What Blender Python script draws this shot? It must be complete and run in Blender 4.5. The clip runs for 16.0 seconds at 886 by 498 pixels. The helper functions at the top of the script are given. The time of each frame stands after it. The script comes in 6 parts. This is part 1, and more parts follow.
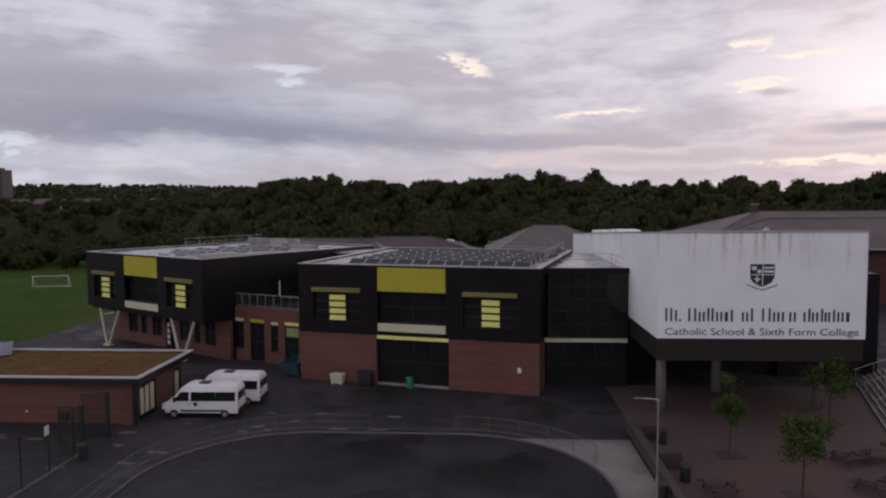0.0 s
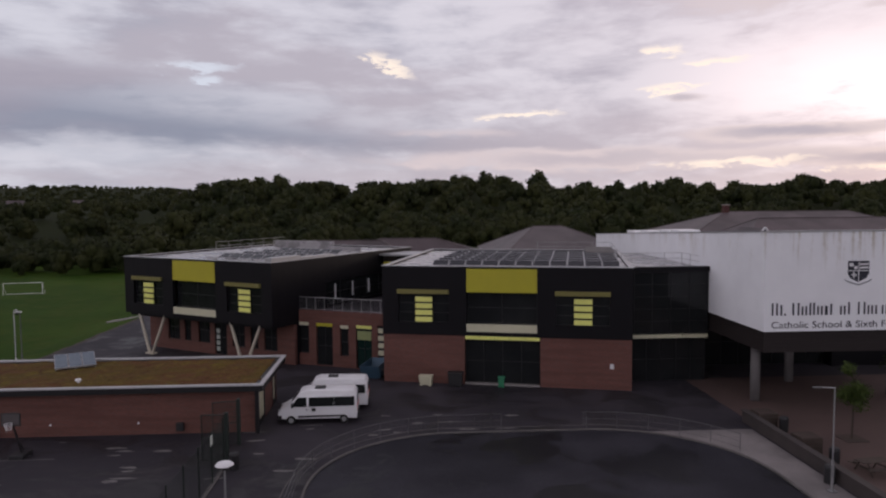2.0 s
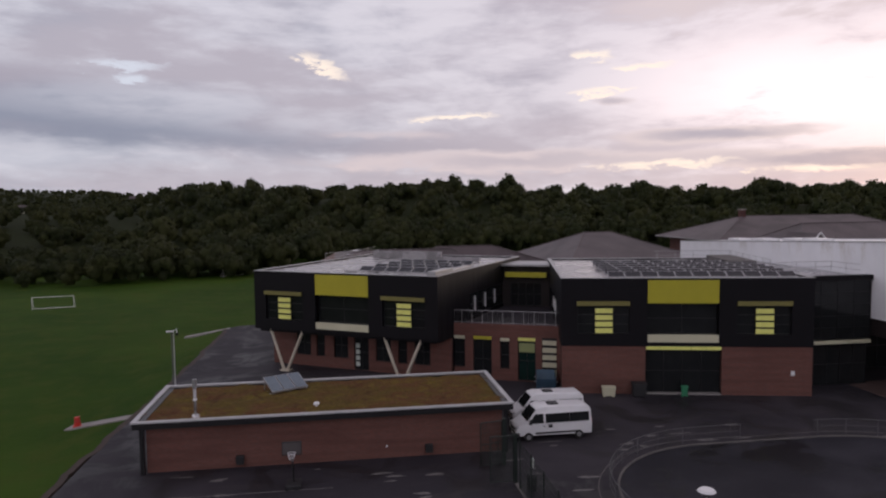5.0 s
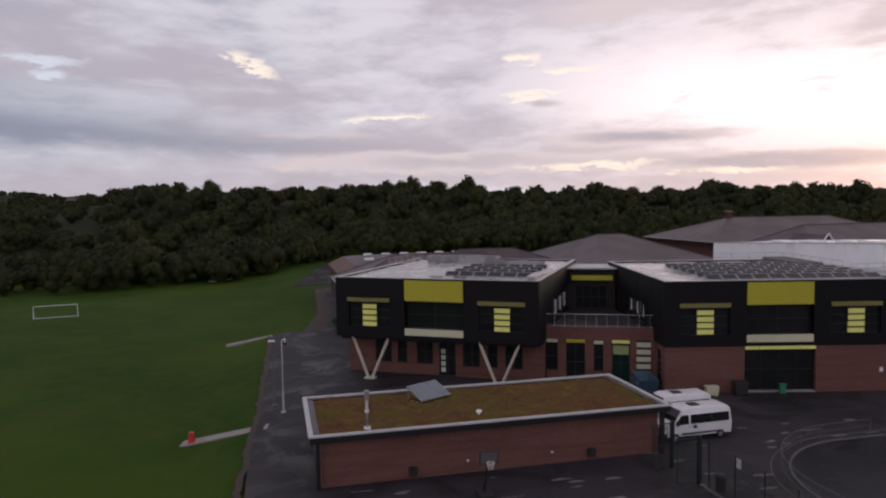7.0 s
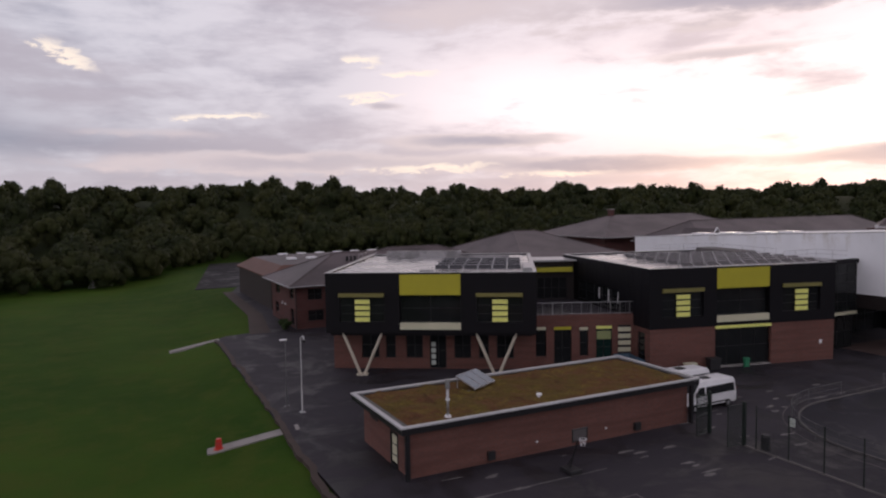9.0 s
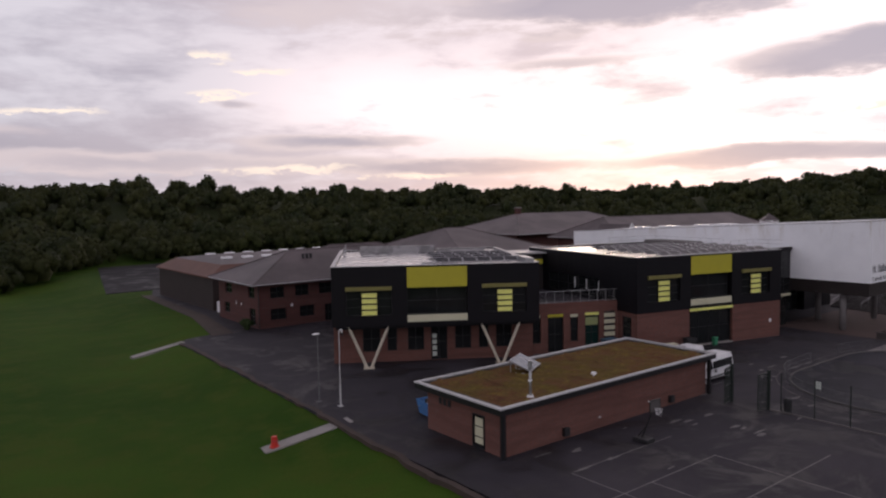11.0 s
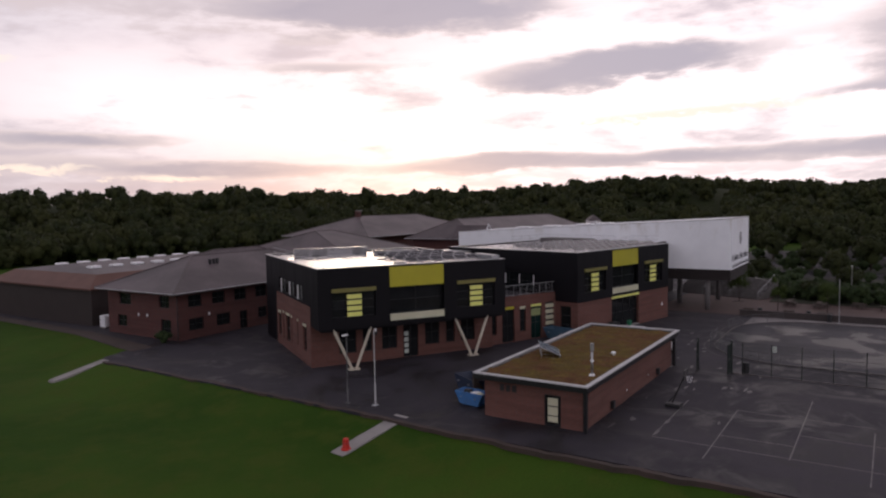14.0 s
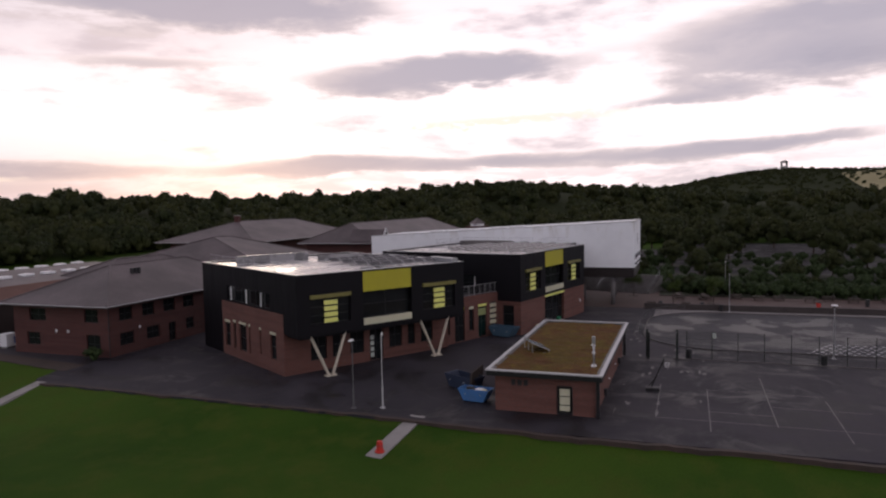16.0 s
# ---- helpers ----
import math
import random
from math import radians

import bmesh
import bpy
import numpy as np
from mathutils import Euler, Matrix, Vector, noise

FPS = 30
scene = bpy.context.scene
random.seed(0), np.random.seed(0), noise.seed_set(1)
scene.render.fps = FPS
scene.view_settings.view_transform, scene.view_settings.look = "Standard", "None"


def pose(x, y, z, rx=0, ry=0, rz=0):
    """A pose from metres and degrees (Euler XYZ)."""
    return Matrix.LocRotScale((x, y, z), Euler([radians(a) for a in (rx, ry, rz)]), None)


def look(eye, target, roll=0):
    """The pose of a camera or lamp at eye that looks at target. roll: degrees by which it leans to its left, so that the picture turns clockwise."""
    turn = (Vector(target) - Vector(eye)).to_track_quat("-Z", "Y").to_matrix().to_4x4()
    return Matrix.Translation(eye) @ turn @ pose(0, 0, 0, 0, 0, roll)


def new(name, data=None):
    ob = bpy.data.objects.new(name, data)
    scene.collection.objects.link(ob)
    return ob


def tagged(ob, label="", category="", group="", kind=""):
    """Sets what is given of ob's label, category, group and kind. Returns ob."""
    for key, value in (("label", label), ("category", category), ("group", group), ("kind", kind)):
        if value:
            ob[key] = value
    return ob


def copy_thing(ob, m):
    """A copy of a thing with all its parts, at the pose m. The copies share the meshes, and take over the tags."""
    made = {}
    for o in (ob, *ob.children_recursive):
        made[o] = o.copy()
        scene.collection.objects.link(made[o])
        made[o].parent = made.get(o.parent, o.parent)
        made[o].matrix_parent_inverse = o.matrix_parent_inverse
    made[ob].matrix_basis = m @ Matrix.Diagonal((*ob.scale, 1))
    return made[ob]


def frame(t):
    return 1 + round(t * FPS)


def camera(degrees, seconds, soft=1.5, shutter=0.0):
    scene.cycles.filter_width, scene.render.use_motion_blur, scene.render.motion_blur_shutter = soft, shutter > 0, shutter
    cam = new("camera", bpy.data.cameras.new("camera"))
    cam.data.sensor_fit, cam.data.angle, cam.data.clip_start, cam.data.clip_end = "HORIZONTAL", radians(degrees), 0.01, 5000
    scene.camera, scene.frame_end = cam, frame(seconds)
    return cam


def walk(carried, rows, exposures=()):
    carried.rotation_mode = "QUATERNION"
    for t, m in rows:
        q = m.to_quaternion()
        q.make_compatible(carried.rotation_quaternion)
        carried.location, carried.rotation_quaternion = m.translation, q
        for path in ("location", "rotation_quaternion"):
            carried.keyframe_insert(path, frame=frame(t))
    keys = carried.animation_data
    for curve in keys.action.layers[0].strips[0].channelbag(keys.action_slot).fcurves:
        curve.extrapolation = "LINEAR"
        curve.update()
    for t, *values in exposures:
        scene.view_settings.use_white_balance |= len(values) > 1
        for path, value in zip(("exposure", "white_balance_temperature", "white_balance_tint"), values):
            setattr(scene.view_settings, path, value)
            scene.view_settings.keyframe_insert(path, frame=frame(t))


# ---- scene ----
cam = camera(64.5, 16.0, soft=2.2)
METRES, EYE, TILT, LEAN, TURN = 115.0, 15.45, 0.0, 0.0, 3.3
ROWS = [
    (0.0, 0.0, 0.0, 0.0, -0.02, -3.9, 0.32),
    (0.5, -0.0298, -0.0015, 0.0002, -2.2, -3.9, 0.33),
    (1.0, -0.0609, -0.0027, 0.0006, -3.69, -3.89, 0.36),
    (1.5, -0.0894, -0.0022, 0.0009, -4.91, -3.87, 0.41),
    (2.0, -0.1213, -0.0, 0.0013, -6.31, -3.84, 0.46),
    (2.5, -0.1499, 0.0031, 0.0014, -7.54, -3.82, 0.51),
    (3.0, -0.1804, 0.0069, 0.0017, -8.45, -3.81, 0.57),
    (3.5, -0.2104, 0.0118, 0.0019, -9.03, -3.79, 0.64),
    (4.0, -0.2392, 0.0161, 0.0045, -9.88, -3.78, 0.68),
    (4.5, -0.2711, 0.0219, 0.0084, -10.74, -3.75, 0.73),
    (5.0, -0.3019, 0.0294, 0.0115, -11.56, -3.74, 0.73),
    (7.5, -0.4612, 0.0714, 0.0168, -19.24, -3.73, 0.82),
    (8.0, -0.4918, 0.0822, 0.016, -22.27, -3.73, 0.81),
    (8.5, -0.5217, 0.0932, 0.0145, -26.2, -3.77, 0.87),
    (9.0, -0.5509, 0.1052, 0.0121, -29.81, -3.77, 0.89),
    (11.5, -0.685, 0.1873, 0.006, -44.23, -3.81, 0.93),
    (12.0, -0.7088, 0.2077, 0.0053, -47.29, -3.82, 0.92),
    (12.5, -0.732, 0.2288, 0.0053, -50.36, -3.86, 0.9),
    (13.0, -0.7555, 0.2512, 0.0065, -53.82, -3.83, 0.9),
    (13.5, -0.7756, 0.274, 0.0069, -57.61, -3.81, 0.96),
    (14.0, -0.7947, 0.2974, 0.0069, -60.57, -3.77, 1.0),
    (14.5, -0.8122, 0.322, 0.0073, -63.79, -3.75, 1.02),
    (15.0, -0.8286, 0.3473, 0.0079, -67.32, -3.73, 1.02),
    (15.5, -0.8439, 0.3734, 0.009, -70.81, -3.75, 1.05),
    (16.0, -0.8575, 0.4002, 0.0107, -74.06, -3.74, 1.1),
]
walk(cam, [(t, pose(0, 0, EYE, TILT, LEAN, TURN) @ pose(METRES * x, METRES * y, METRES * z, 90 + pitch, roll, yaw)) for t, x, y, z, yaw, pitch, roll in ROWS])

# ---- world and light ----
SUN_EL, SUN_AZ = radians(4.6), math.atan2(0.785, 0.62)      # low sun behind cloud, to the north-east of the plan
SUN_WAY = Vector((math.sin(SUN_AZ) * math.cos(SUN_EL), math.cos(SUN_AZ) * math.cos(SUN_EL), math.sin(SUN_EL)))
sun_data = bpy.data.lights.new("sun", "SUN")
sun_data.energy, sun_data.angle, sun_data.color = 0.35, radians(14), (1.0, 0.80, 0.62)
sun = new("sun", sun_data)
sun.matrix_world = look(SUN_WAY * 100, (0, 0, 0))


class Nodes:
    """Small helper to write node trees tersely."""
    def __init__(self, tree):
        self.tree, self.nodes, self.links = tree, tree.nodes, tree.links

    def add(self, kind, **props):
        n = self.nodes.new(kind)
        for k, v in props.items():
            setattr(n, k, v)
        return n

    def put(self, socket, value):
        if isinstance(value, bpy.types.NodeSocket):
            self.links.new(value, socket)
        elif value is not None:
            socket.default_value = value

    def math(self, op, a, b=None, c=None, clamp=False):
        n = self.add("ShaderNodeMath", operation=op, use_clamp=clamp)
        for i, v in enumerate((a, b, c)):
            self.put(n.inputs[i], v)
        return n.outputs[0]

    def mix(self, fac, a, b, blend="MIX"):
        n = self.add("ShaderNodeMix", data_type="RGBA", blend_type=blend)
        self.put(n.inputs[0], fac)
        self.put(n.inputs[6], a if isinstance(a, bpy.types.NodeSocket) else (*a, 1) if len(a) == 3 else a)
        self.put(n.inputs[7], b if isinstance(b, bpy.types.NodeSocket) else (*b, 1) if len(b) == 3 else b)
        return n.outputs[2]

    def noise(self, vector, scale, detail=4, rough=0.55, distortion=0.0):
        n = self.add("ShaderNodeTexNoise")
        self.put(n.inputs["Vector"], vector)
        for k, v in (("Scale", scale), ("Detail", detail), ("Roughness", rough), ("Distortion", distortion)):
            n.inputs[k].default_value = v
        return n.outputs["Fac"]

    def ramp(self, value, lo, hi):
        n = self.add("ShaderNodeMapRange", interpolation_type="SMOOTHSTEP")
        self.put(n.inputs[0], value)
        n.inputs[1].default_value, n.inputs[2].default_value = lo, hi
        return n.outputs[0]

    def scaled(self, vector, s):
        n = self.add("ShaderNodeVectorMath", operation="MULTIPLY")
        self.put(n.inputs[0], vector)
        n.inputs[1].default_value = s
        return n.outputs[0]


def build_world():
    w = bpy.data.worlds.new("dusk_sky")
    w.use_nodes = True
    scene.world = w
    w.node_tree.nodes.clear()
    N = Nodes(w.node_tree)
    way = N.add("ShaderNodeTexCoord").outputs["Generated"]
    xyz = N.add("ShaderNodeSeparateXYZ")
    N.links.new(way, xyz.inputs[0])
    up = N.math("MAXIMUM", xyz.outputs[2], 0.0)
    el = N.math("ARCSINE", up)
    # bearing from the sun, to the right positive
    turned = N.add("ShaderNodeVectorRotate", rotation_type="Z_AXIS")
    N.put(turned.inputs["Vector"], way)
    turned.inputs["Angle"].default_value = SUN_AZ
    txyz = N.add("ShaderNodeSeparateXYZ")
    N.links.new(turned.outputs[0], txyz.inputs[0])
    az = N.math("ARCTAN2", txyz.outputs[0], txyz.outputs[1])

    def bell(value, centre, width):
        d = N.math("DIVIDE", N.math("SUBTRACT", value, centre), width)
        return N.math("EXPONENT", N.math("MULTIPLY", N.math("MULTIPLY", d, d), -1.0))

    def field(ka, ke, detail, rough, distortion=0.25):
        """Noise over bearing and height."""
        c = N.add("ShaderNodeCombineXYZ")
        N.put(c.inputs[0], N.math("MULTIPLY", az, ka))
        N.put(c.inputs[1], N.math("MULTIPLY", el, ke))
        return N.noise(c.outputs[0], 1.0, detail, rough, distortion)

    wide = field(2.2, 9.0, 4, 0.5)
    lump = field(7.0, 19.0, 7, 0.58)
    wisp = field(13.0, 60.0, 6, 0.6)
    body = N.math("ADD", N.math("MULTIPLY", wide, 0.50), N.math("ADD", N.math("MULTIPLY", lump, 0.34), N.math("MULTIPLY", wisp, 0.16)))
    fray = N.math("SUBTRACT", lump, 0.5)
    fine = N.math("SUBTRACT", wisp, 0.5)

    def bank(a0, broad, e0, tall, lean, weight=1.0):
        """A long cloud bank at a bearing and height, with a flat frayed base."""
        e = N.math("SUBTRACT", N.math("ADD", el, N.math("ADD", N.math("MULTIPLY", fray, tall * 1.9), N.math("MULTIPLY", fine, tall * 1.1))), N.math("ADD", e0, N.math("MULTIPLY", N.math("SUBTRACT", az, a0), lean)))
        return N.math("MULTIPLY", N.math("MULTIPLY", bell(N.math("ADD", az, N.math("MULTIPLY", fray, broad * 0.8)), a0, broad), bell(e, 0.0, tall)), weight)

    def total_of(*items):
        out = items[0]
        for i in items[1:]:
            out = N.math("ADD", out, i)
        return out

    banks = total_of(bank(0.335, 0.20, 0.178, 0.027, 0.05, 1.12), bank(0.06, 0.24, 0.262, 0.034, 0.0, 1.1), bank(-0.20, 0.19, 0.049, 0.013, 0.0, 1.0), bank(0.17, 0.13, 0.056, 0.013, 0.05, 1.05),
                     bank(0.42, 0.20, 0.056, 0.011, 0.04, 0.9), bank(0.74, 0.18, 0.066, 0.012, 0.08, 1.0), bank(0.82, 0.20, 0.165, 0.030, 0.04, 0.85), bank(0.86, 0.24, 0.222, 0.034, 0.06, 0.95),
                     bank(0.62, 0.15, 0.127, 0.011, 0.08, 0.6), bank(-0.07, 0.13, 0.186, 0.010, 0.03, 0.6), bank(-0.38, 0.14, 0.088, 0.010, 0.0, 0.9), bank(-0.527, 0.05, 0.136, 0.008, 0.0, 0.7),
                     bank(-0.36, 0.30, 0.25, 0.045, 0.0, 0.45), bank(-0.66, 0.30, 0.058, 0.018, 0.0, 0.7), bank(-0.84, 0.16, 0.098, 0.010, 0.0, 0.4))
    near = bell(az, 0.12, 0.85)
    # open bright sky round the sun, wider on its far side
    lit = N.math("MULTIPLY", N.math("MULTIPLY", N.ramp(az, -0.62, -0.30), N.ramp(az, 1.35, 0.75)),
                 N.math("ADD", N.math("MULTIPLY", bell(el, 0.135, 0.075), 1.0), N.math("MULTIPLY", N.ramp(az, -0.1, 0.35), N.ramp(el, 0.55, 0.15))))
    lit = N.math("MINIMUM", lit, 1.0)
    disc = N.math("MULTIPLY", bell(az, 0.0, 0.10), bell(el, 0.075, 0.045))
    soft = N.ramp(body, 0.43, 0.585)
    tone = N.ramp(wide, 0.38, 0.62)
    # quiet lilac sheet away from the sun
    pale = N.mix(near, (0.62, 0.635, 0.715), (0.86, 0.762, 0.805))
    grey = N.mix(near, N.mix(tone, (0.335, 0.365, 0.455), (0.44, 0.425, 0.495)), (0.61, 0.528, 0.585))
    dusk = total_of(bank(-1.38, 0.34, 0.112, 0.036, -0.02, 0.95), bank(-1.05, 0.35, 0.088, 0.014, -0.04, 0.55), bank(-1.42, 0.22, 0.158, 0.016, 0.0, 0.45))
    sheet_ = N.mix(N.math("MINIMUM", N.math("ADD", soft, N.math("MULTIPLY", dusk, 0.5)), 1.0), pale, grey)
    sheet_ = N.mix(N.math("MINIMUM", N.math("MULTIPLY", dusk, 0.85), 0.85), sheet_, N.mix(tone, (0.235, 0.262, 0.350), (0.315, 0.30, 0.375)))
    # pale clear strip low in the west, blue-grey veils over it
    strip = N.math("MULTIPLY", N.math("MULTIPLY", bell(N.math("ADD", el, N.math("MULTIPLY", fine, 0.03)), 0.058, 0.020), N.ramp(az, -0.85, -1.15)), N.ramp(wisp, 0.36, 0.60))
    sheet_ = N.mix(N.math("MULTIPLY", strip, 0.45), sheet_, (0.60, 0.64, 0.73))
    open_sky = N.mix(N.math("MULTIPLY", disc, 0.6), (1.17, 1.03, 1.05), (1.8, 1.5, 1.35))
    base = N.mix(N.math("MULTIPLY", lit, N.math("SUBTRACT", 1.0, N.math("MULTIPLY", N.ramp(body, 0.50, 0.61), 0.8))), sheet_, open_sky)
    cover = N.ramp(N.math("ADD", banks, N.math("MULTIPLY", N.math("SUBTRACT", body, 0.5), 1.7)), 0.27, 0.60)
    shade = N.mix(N.ramp(banks, 0.35, 0.95), (0.74, 0.645, 0.66), (0.415, 0.390, 0.470))
    glow = N.mix(N.math("MULTIPLY", cover, N.math("MULTIPLY", N.ramp(banks, 0.05, 0.4), 0.9)), base, shade)
    sky = N.add("ShaderNodeTexSky", sky_type="NISHITA")
    sky.sun_disc, sky.sun_elevation, sky.sun_rotation = False, SUN_EL, SUN_AZ
    clear = N.mix(1.0, sky.outputs[0], (0.006, 0.006, 0.007), "MULTIPLY")
    # small torn sunlit clouds and clear slots
    tear = field(26.0, 75.0, 6, 0.62, 0.6)
    rip = N.math("MULTIPLY", N.math("SUBTRACT", tear, 0.5), 2.4)

    def scrap(a0, broad, e0, tall, lean):
        e = N.math("SUBTRACT", N.math("ADD", el, N.math("MULTIPLY", rip, tall * 1.7)), N.math("ADD", e0, N.math("MULTIPLY", N.math("SUBTRACT", az, a0), lean)))
        return N.math("MULTIPLY", bell(N.math("ADD", az, N.math("MULTIPLY", rip, broad * 0.9)), a0, broad), bell(e, 0.0, tall))

    tuft = total_of(scrap(-0.920, 0.040, 0.186, 0.017, -0.57), scrap(-0.548, 0.036, 0.197, 0.009, -0.1), scrap(-0.485, 0.055, 0.178, 0.007, 0.04), scrap(-0.735, 0.075, 0.120, 0.007, 0.03), scrap(-0.53, 0.05, 0.150, 0.008, 0.0),
                    scrap(-0.45, 0.12, 0.05, 0.007, 0.02), scrap(-0.28, 0.10, 0.038, 0.006, 0.0), scrap(0.45, 0.2, 0.115, 0.008, 0.03))
    glow = N.mix(N.math("MULTIPLY", N.ramp(N.math("ADD", tuft, N.math("MULTIPLY", rip, 0.55)), 0.40, 1.0), N.math("MULTIPLY", N.ramp(tuft, 0.05, 0.5), 0.92)), glow, (1.06, 0.93, 0.80))
    veil = N.math("MULTIPLY", bell(el, 0.022, 0.030), N.math("MULTIPLY", N.ramp(wisp, 0.40, 0.60), 0.6))
    glow = N.mix(veil, glow, N.mix(near, (0.50, 0.48, 0.55), (0.70, 0.60, 0.63)))
    slot = total_of(scrap(-1.176, 0.060, 0.180, 0.009, 0.0), scrap(-1.165, 0.02, 0.163, 0.006, 0.0), scrap(-1.51, 0.05, 0.075, 0.013, 0.0))
    glow = N.mix(N.math("MULTIPLY", N.ramp(N.math("ADD", slot, N.math("MULTIPLY", rip, 0.5)), 0.35, 1.0), N.math("MULTIPLY", N.ramp(slot, 0.05, 0.4), 0.7)), glow, (0.72, 0.79, 0.90))
    thick = soft
    # unseen sky: brightened opposite the sun to light the fronts, dimmed at zenith
    high = N.ramp(up, 0.42, 0.95)
    opposite = N.ramp(N.math("ABSOLUTE", az), 1.75, 2.3)
    glow = N.mix(opposite, glow, N.mix(thick, (0.88, 0.83, 0.91), (0.66, 0.63, 0.70)))
    dome = N.mix(high, glow, N.mix(thick, (0.38, 0.355, 0.405), (0.28, 0.265, 0.31)))
    total = N.mix(1.0, N.mix(1.0, dome, clear, "ADD"), (1.015, 0.982, 0.988), "MULTIPLY")
    bg = N.add("ShaderNodeBackground")
    N.links.new(total, bg.inputs[0])
    bg.inputs[1].default_value = 1.0
    out = N.add("ShaderNodeOutputWorld")
    N.links.new(bg.outputs[0], out.inputs[0])


build_world()

# ---- materials ----


def material(name, colour, rough=0.7, metal=0.0, other=None, scale=1.5, amount=0.35, fine=30.0, bump=0.15, wet=None, transmission=0.0):
    """A surface with two scales of variation. other: the stain colour. wet: (scale, low, high, roughness) of damp patches."""
    m = bpy.data.materials.new(name)
    m.use_nodes = True
    N = Nodes(m.node_tree)
    b = N.nodes["Principled BSDF"]
    at = N.add("ShaderNodeTexCoord").outputs["Object"]
    large, small = N.noise(at, scale, 5, 0.6), N.noise(at, fine, 4, 0.6)
    dark = tuple(c * 0.62 for c in colour)
    base = N.mix(N.math("MULTIPLY", N.ramp(large, 0.35, 0.7), amount), colour, other or dark)
    base = N.mix(N.math("MULTIPLY", N.ramp(small, 0.3, 0.75), amount * 0.6), base, dark)
    r = N.math("ADD", rough - 0.06, N.math("MULTIPLY", small, 0.12))
    if wet:
        damp = N.ramp(N.noise(at, wet[0], 6, 0.62, 0.4), wet[1], wet[2])
        base = N.mix(damp, base, tuple(c * 0.55 for c in colour))
        r = N.math("ADD", N.math("MULTIPLY", r, N.math("SUBTRACT", 1.0, damp)), N.math("MULTIPLY", damp, wet[3]))
    N.put(b.inputs["Base Color"], base)
    N.put(b.inputs["Roughness"], r)
    b.inputs["Metallic"].default_value = metal
    if bump:
        n = N.add("ShaderNodeBump")
        n.inputs["Strength"].default_value, n.inputs["Distance"].default_value = bump, 0.02
        N.put(n.inputs["Height"], small)
        N.links.new(n.outputs[0], b.inputs["Normal"])
    return m


def brick_material(name, a, b_, mortar, along):
    """Coursed brick. along: 'x' or 'y', the direction of the wall in its object's own axes, or 'both'."""
    m = bpy.data.materials.new(name)
    m.use_nodes = True
    N = Nodes(m.node_tree)
    b = N.nodes["Principled BSDF"]
    at = N.add("ShaderNodeTexCoord").outputs["Object"]
    xyz = N.add("ShaderNodeSeparateXYZ")
    N.links.new(at, xyz.inputs[0])
    c = N.add("ShaderNodeCombineXYZ")
    N.put(c.inputs[0], N.math("ADD", xyz.outputs[0], xyz.outputs[1]))
    N.put(c.inputs[1], xyz.outputs[2])
    t = N.add("ShaderNodeTexBrick")
    N.links.new(c.outputs[0], t.inputs["Vector"])
    for k, v in (("Color1", (*a, 1)), ("Color2", (*b_, 1)), ("Mortar", (*mortar, 1)), ("Scale", 1.0), ("Mortar Size", 0.008), ("Brick Width", 0.225), ("Row Height", 0.075), ("Bias", -0.1)):
        t.inputs[k].default_value = v
    stain = N.ramp(N.noise(at, 0.5, 6, 0.65), 0.45, 0.75)
    bands = N.scaled(at, (0.15, 0.15, 2.2))
    course = N.ramp(N.noise(bands, 1.0, 3, 0.5), 0.4, 0.7)
    col = N.mix(N.math("MULTIPLY", stain, 0.35), t.outputs[0], tuple(v * 0.5 for v in a))
    col = N.mix(N.math("MULTIPLY", course, 0.5), col, tuple(v * 0.65 for v in b_))
    N.put(b.inputs["Base Color"], col)
    b.inputs["Roughness"].default_value = 0.85
    n = N.add("ShaderNodeBump")
    n.inputs["Strength"].default_value, n.inputs["Distance"].default_value = 0.4, 0.01
    N.put(n.inputs["Height"], t.outputs["Fac"])
    n.invert = True
    N.links.new(n.outputs[0], b.inputs["Normal"])
    return m


def cladding_material(name, colour, rough):
    """Dark rainscreen boards with fine vertical joints and rain streaks."""
    m = bpy.data.materials.new(name)
    m.use_nodes = True
    N = Nodes(m.node_tree)
    b = N.nodes["Principled BSDF"]
    at = N.add("ShaderNodeTexCoord").outputs["Object"]
    streak = N.ramp(N.noise(N.scaled(at, (2.2, 2.2, 0.18)), 1.0, 5, 0.6), 0.4, 0.75)
    blotch = N.ramp(N.noise(at, 0.35, 4), 0.35, 0.7)
    base = N.mix(N.math("MULTIPLY", streak, 0.45), colour, tuple(c * 1.9 for c in colour))
    base = N.mix(N.math("MULTIPLY", blotch, 0.4), base, tuple(c * 0.6 for c in colour))
    N.put(b.inputs["Base Color"], base)
    N.put(b.inputs["Roughness"], N.math("ADD", rough, N.math("MULTIPLY", streak, 0.12)))
    b.inputs["Specular IOR Level"].default_value = 0.2
    return m


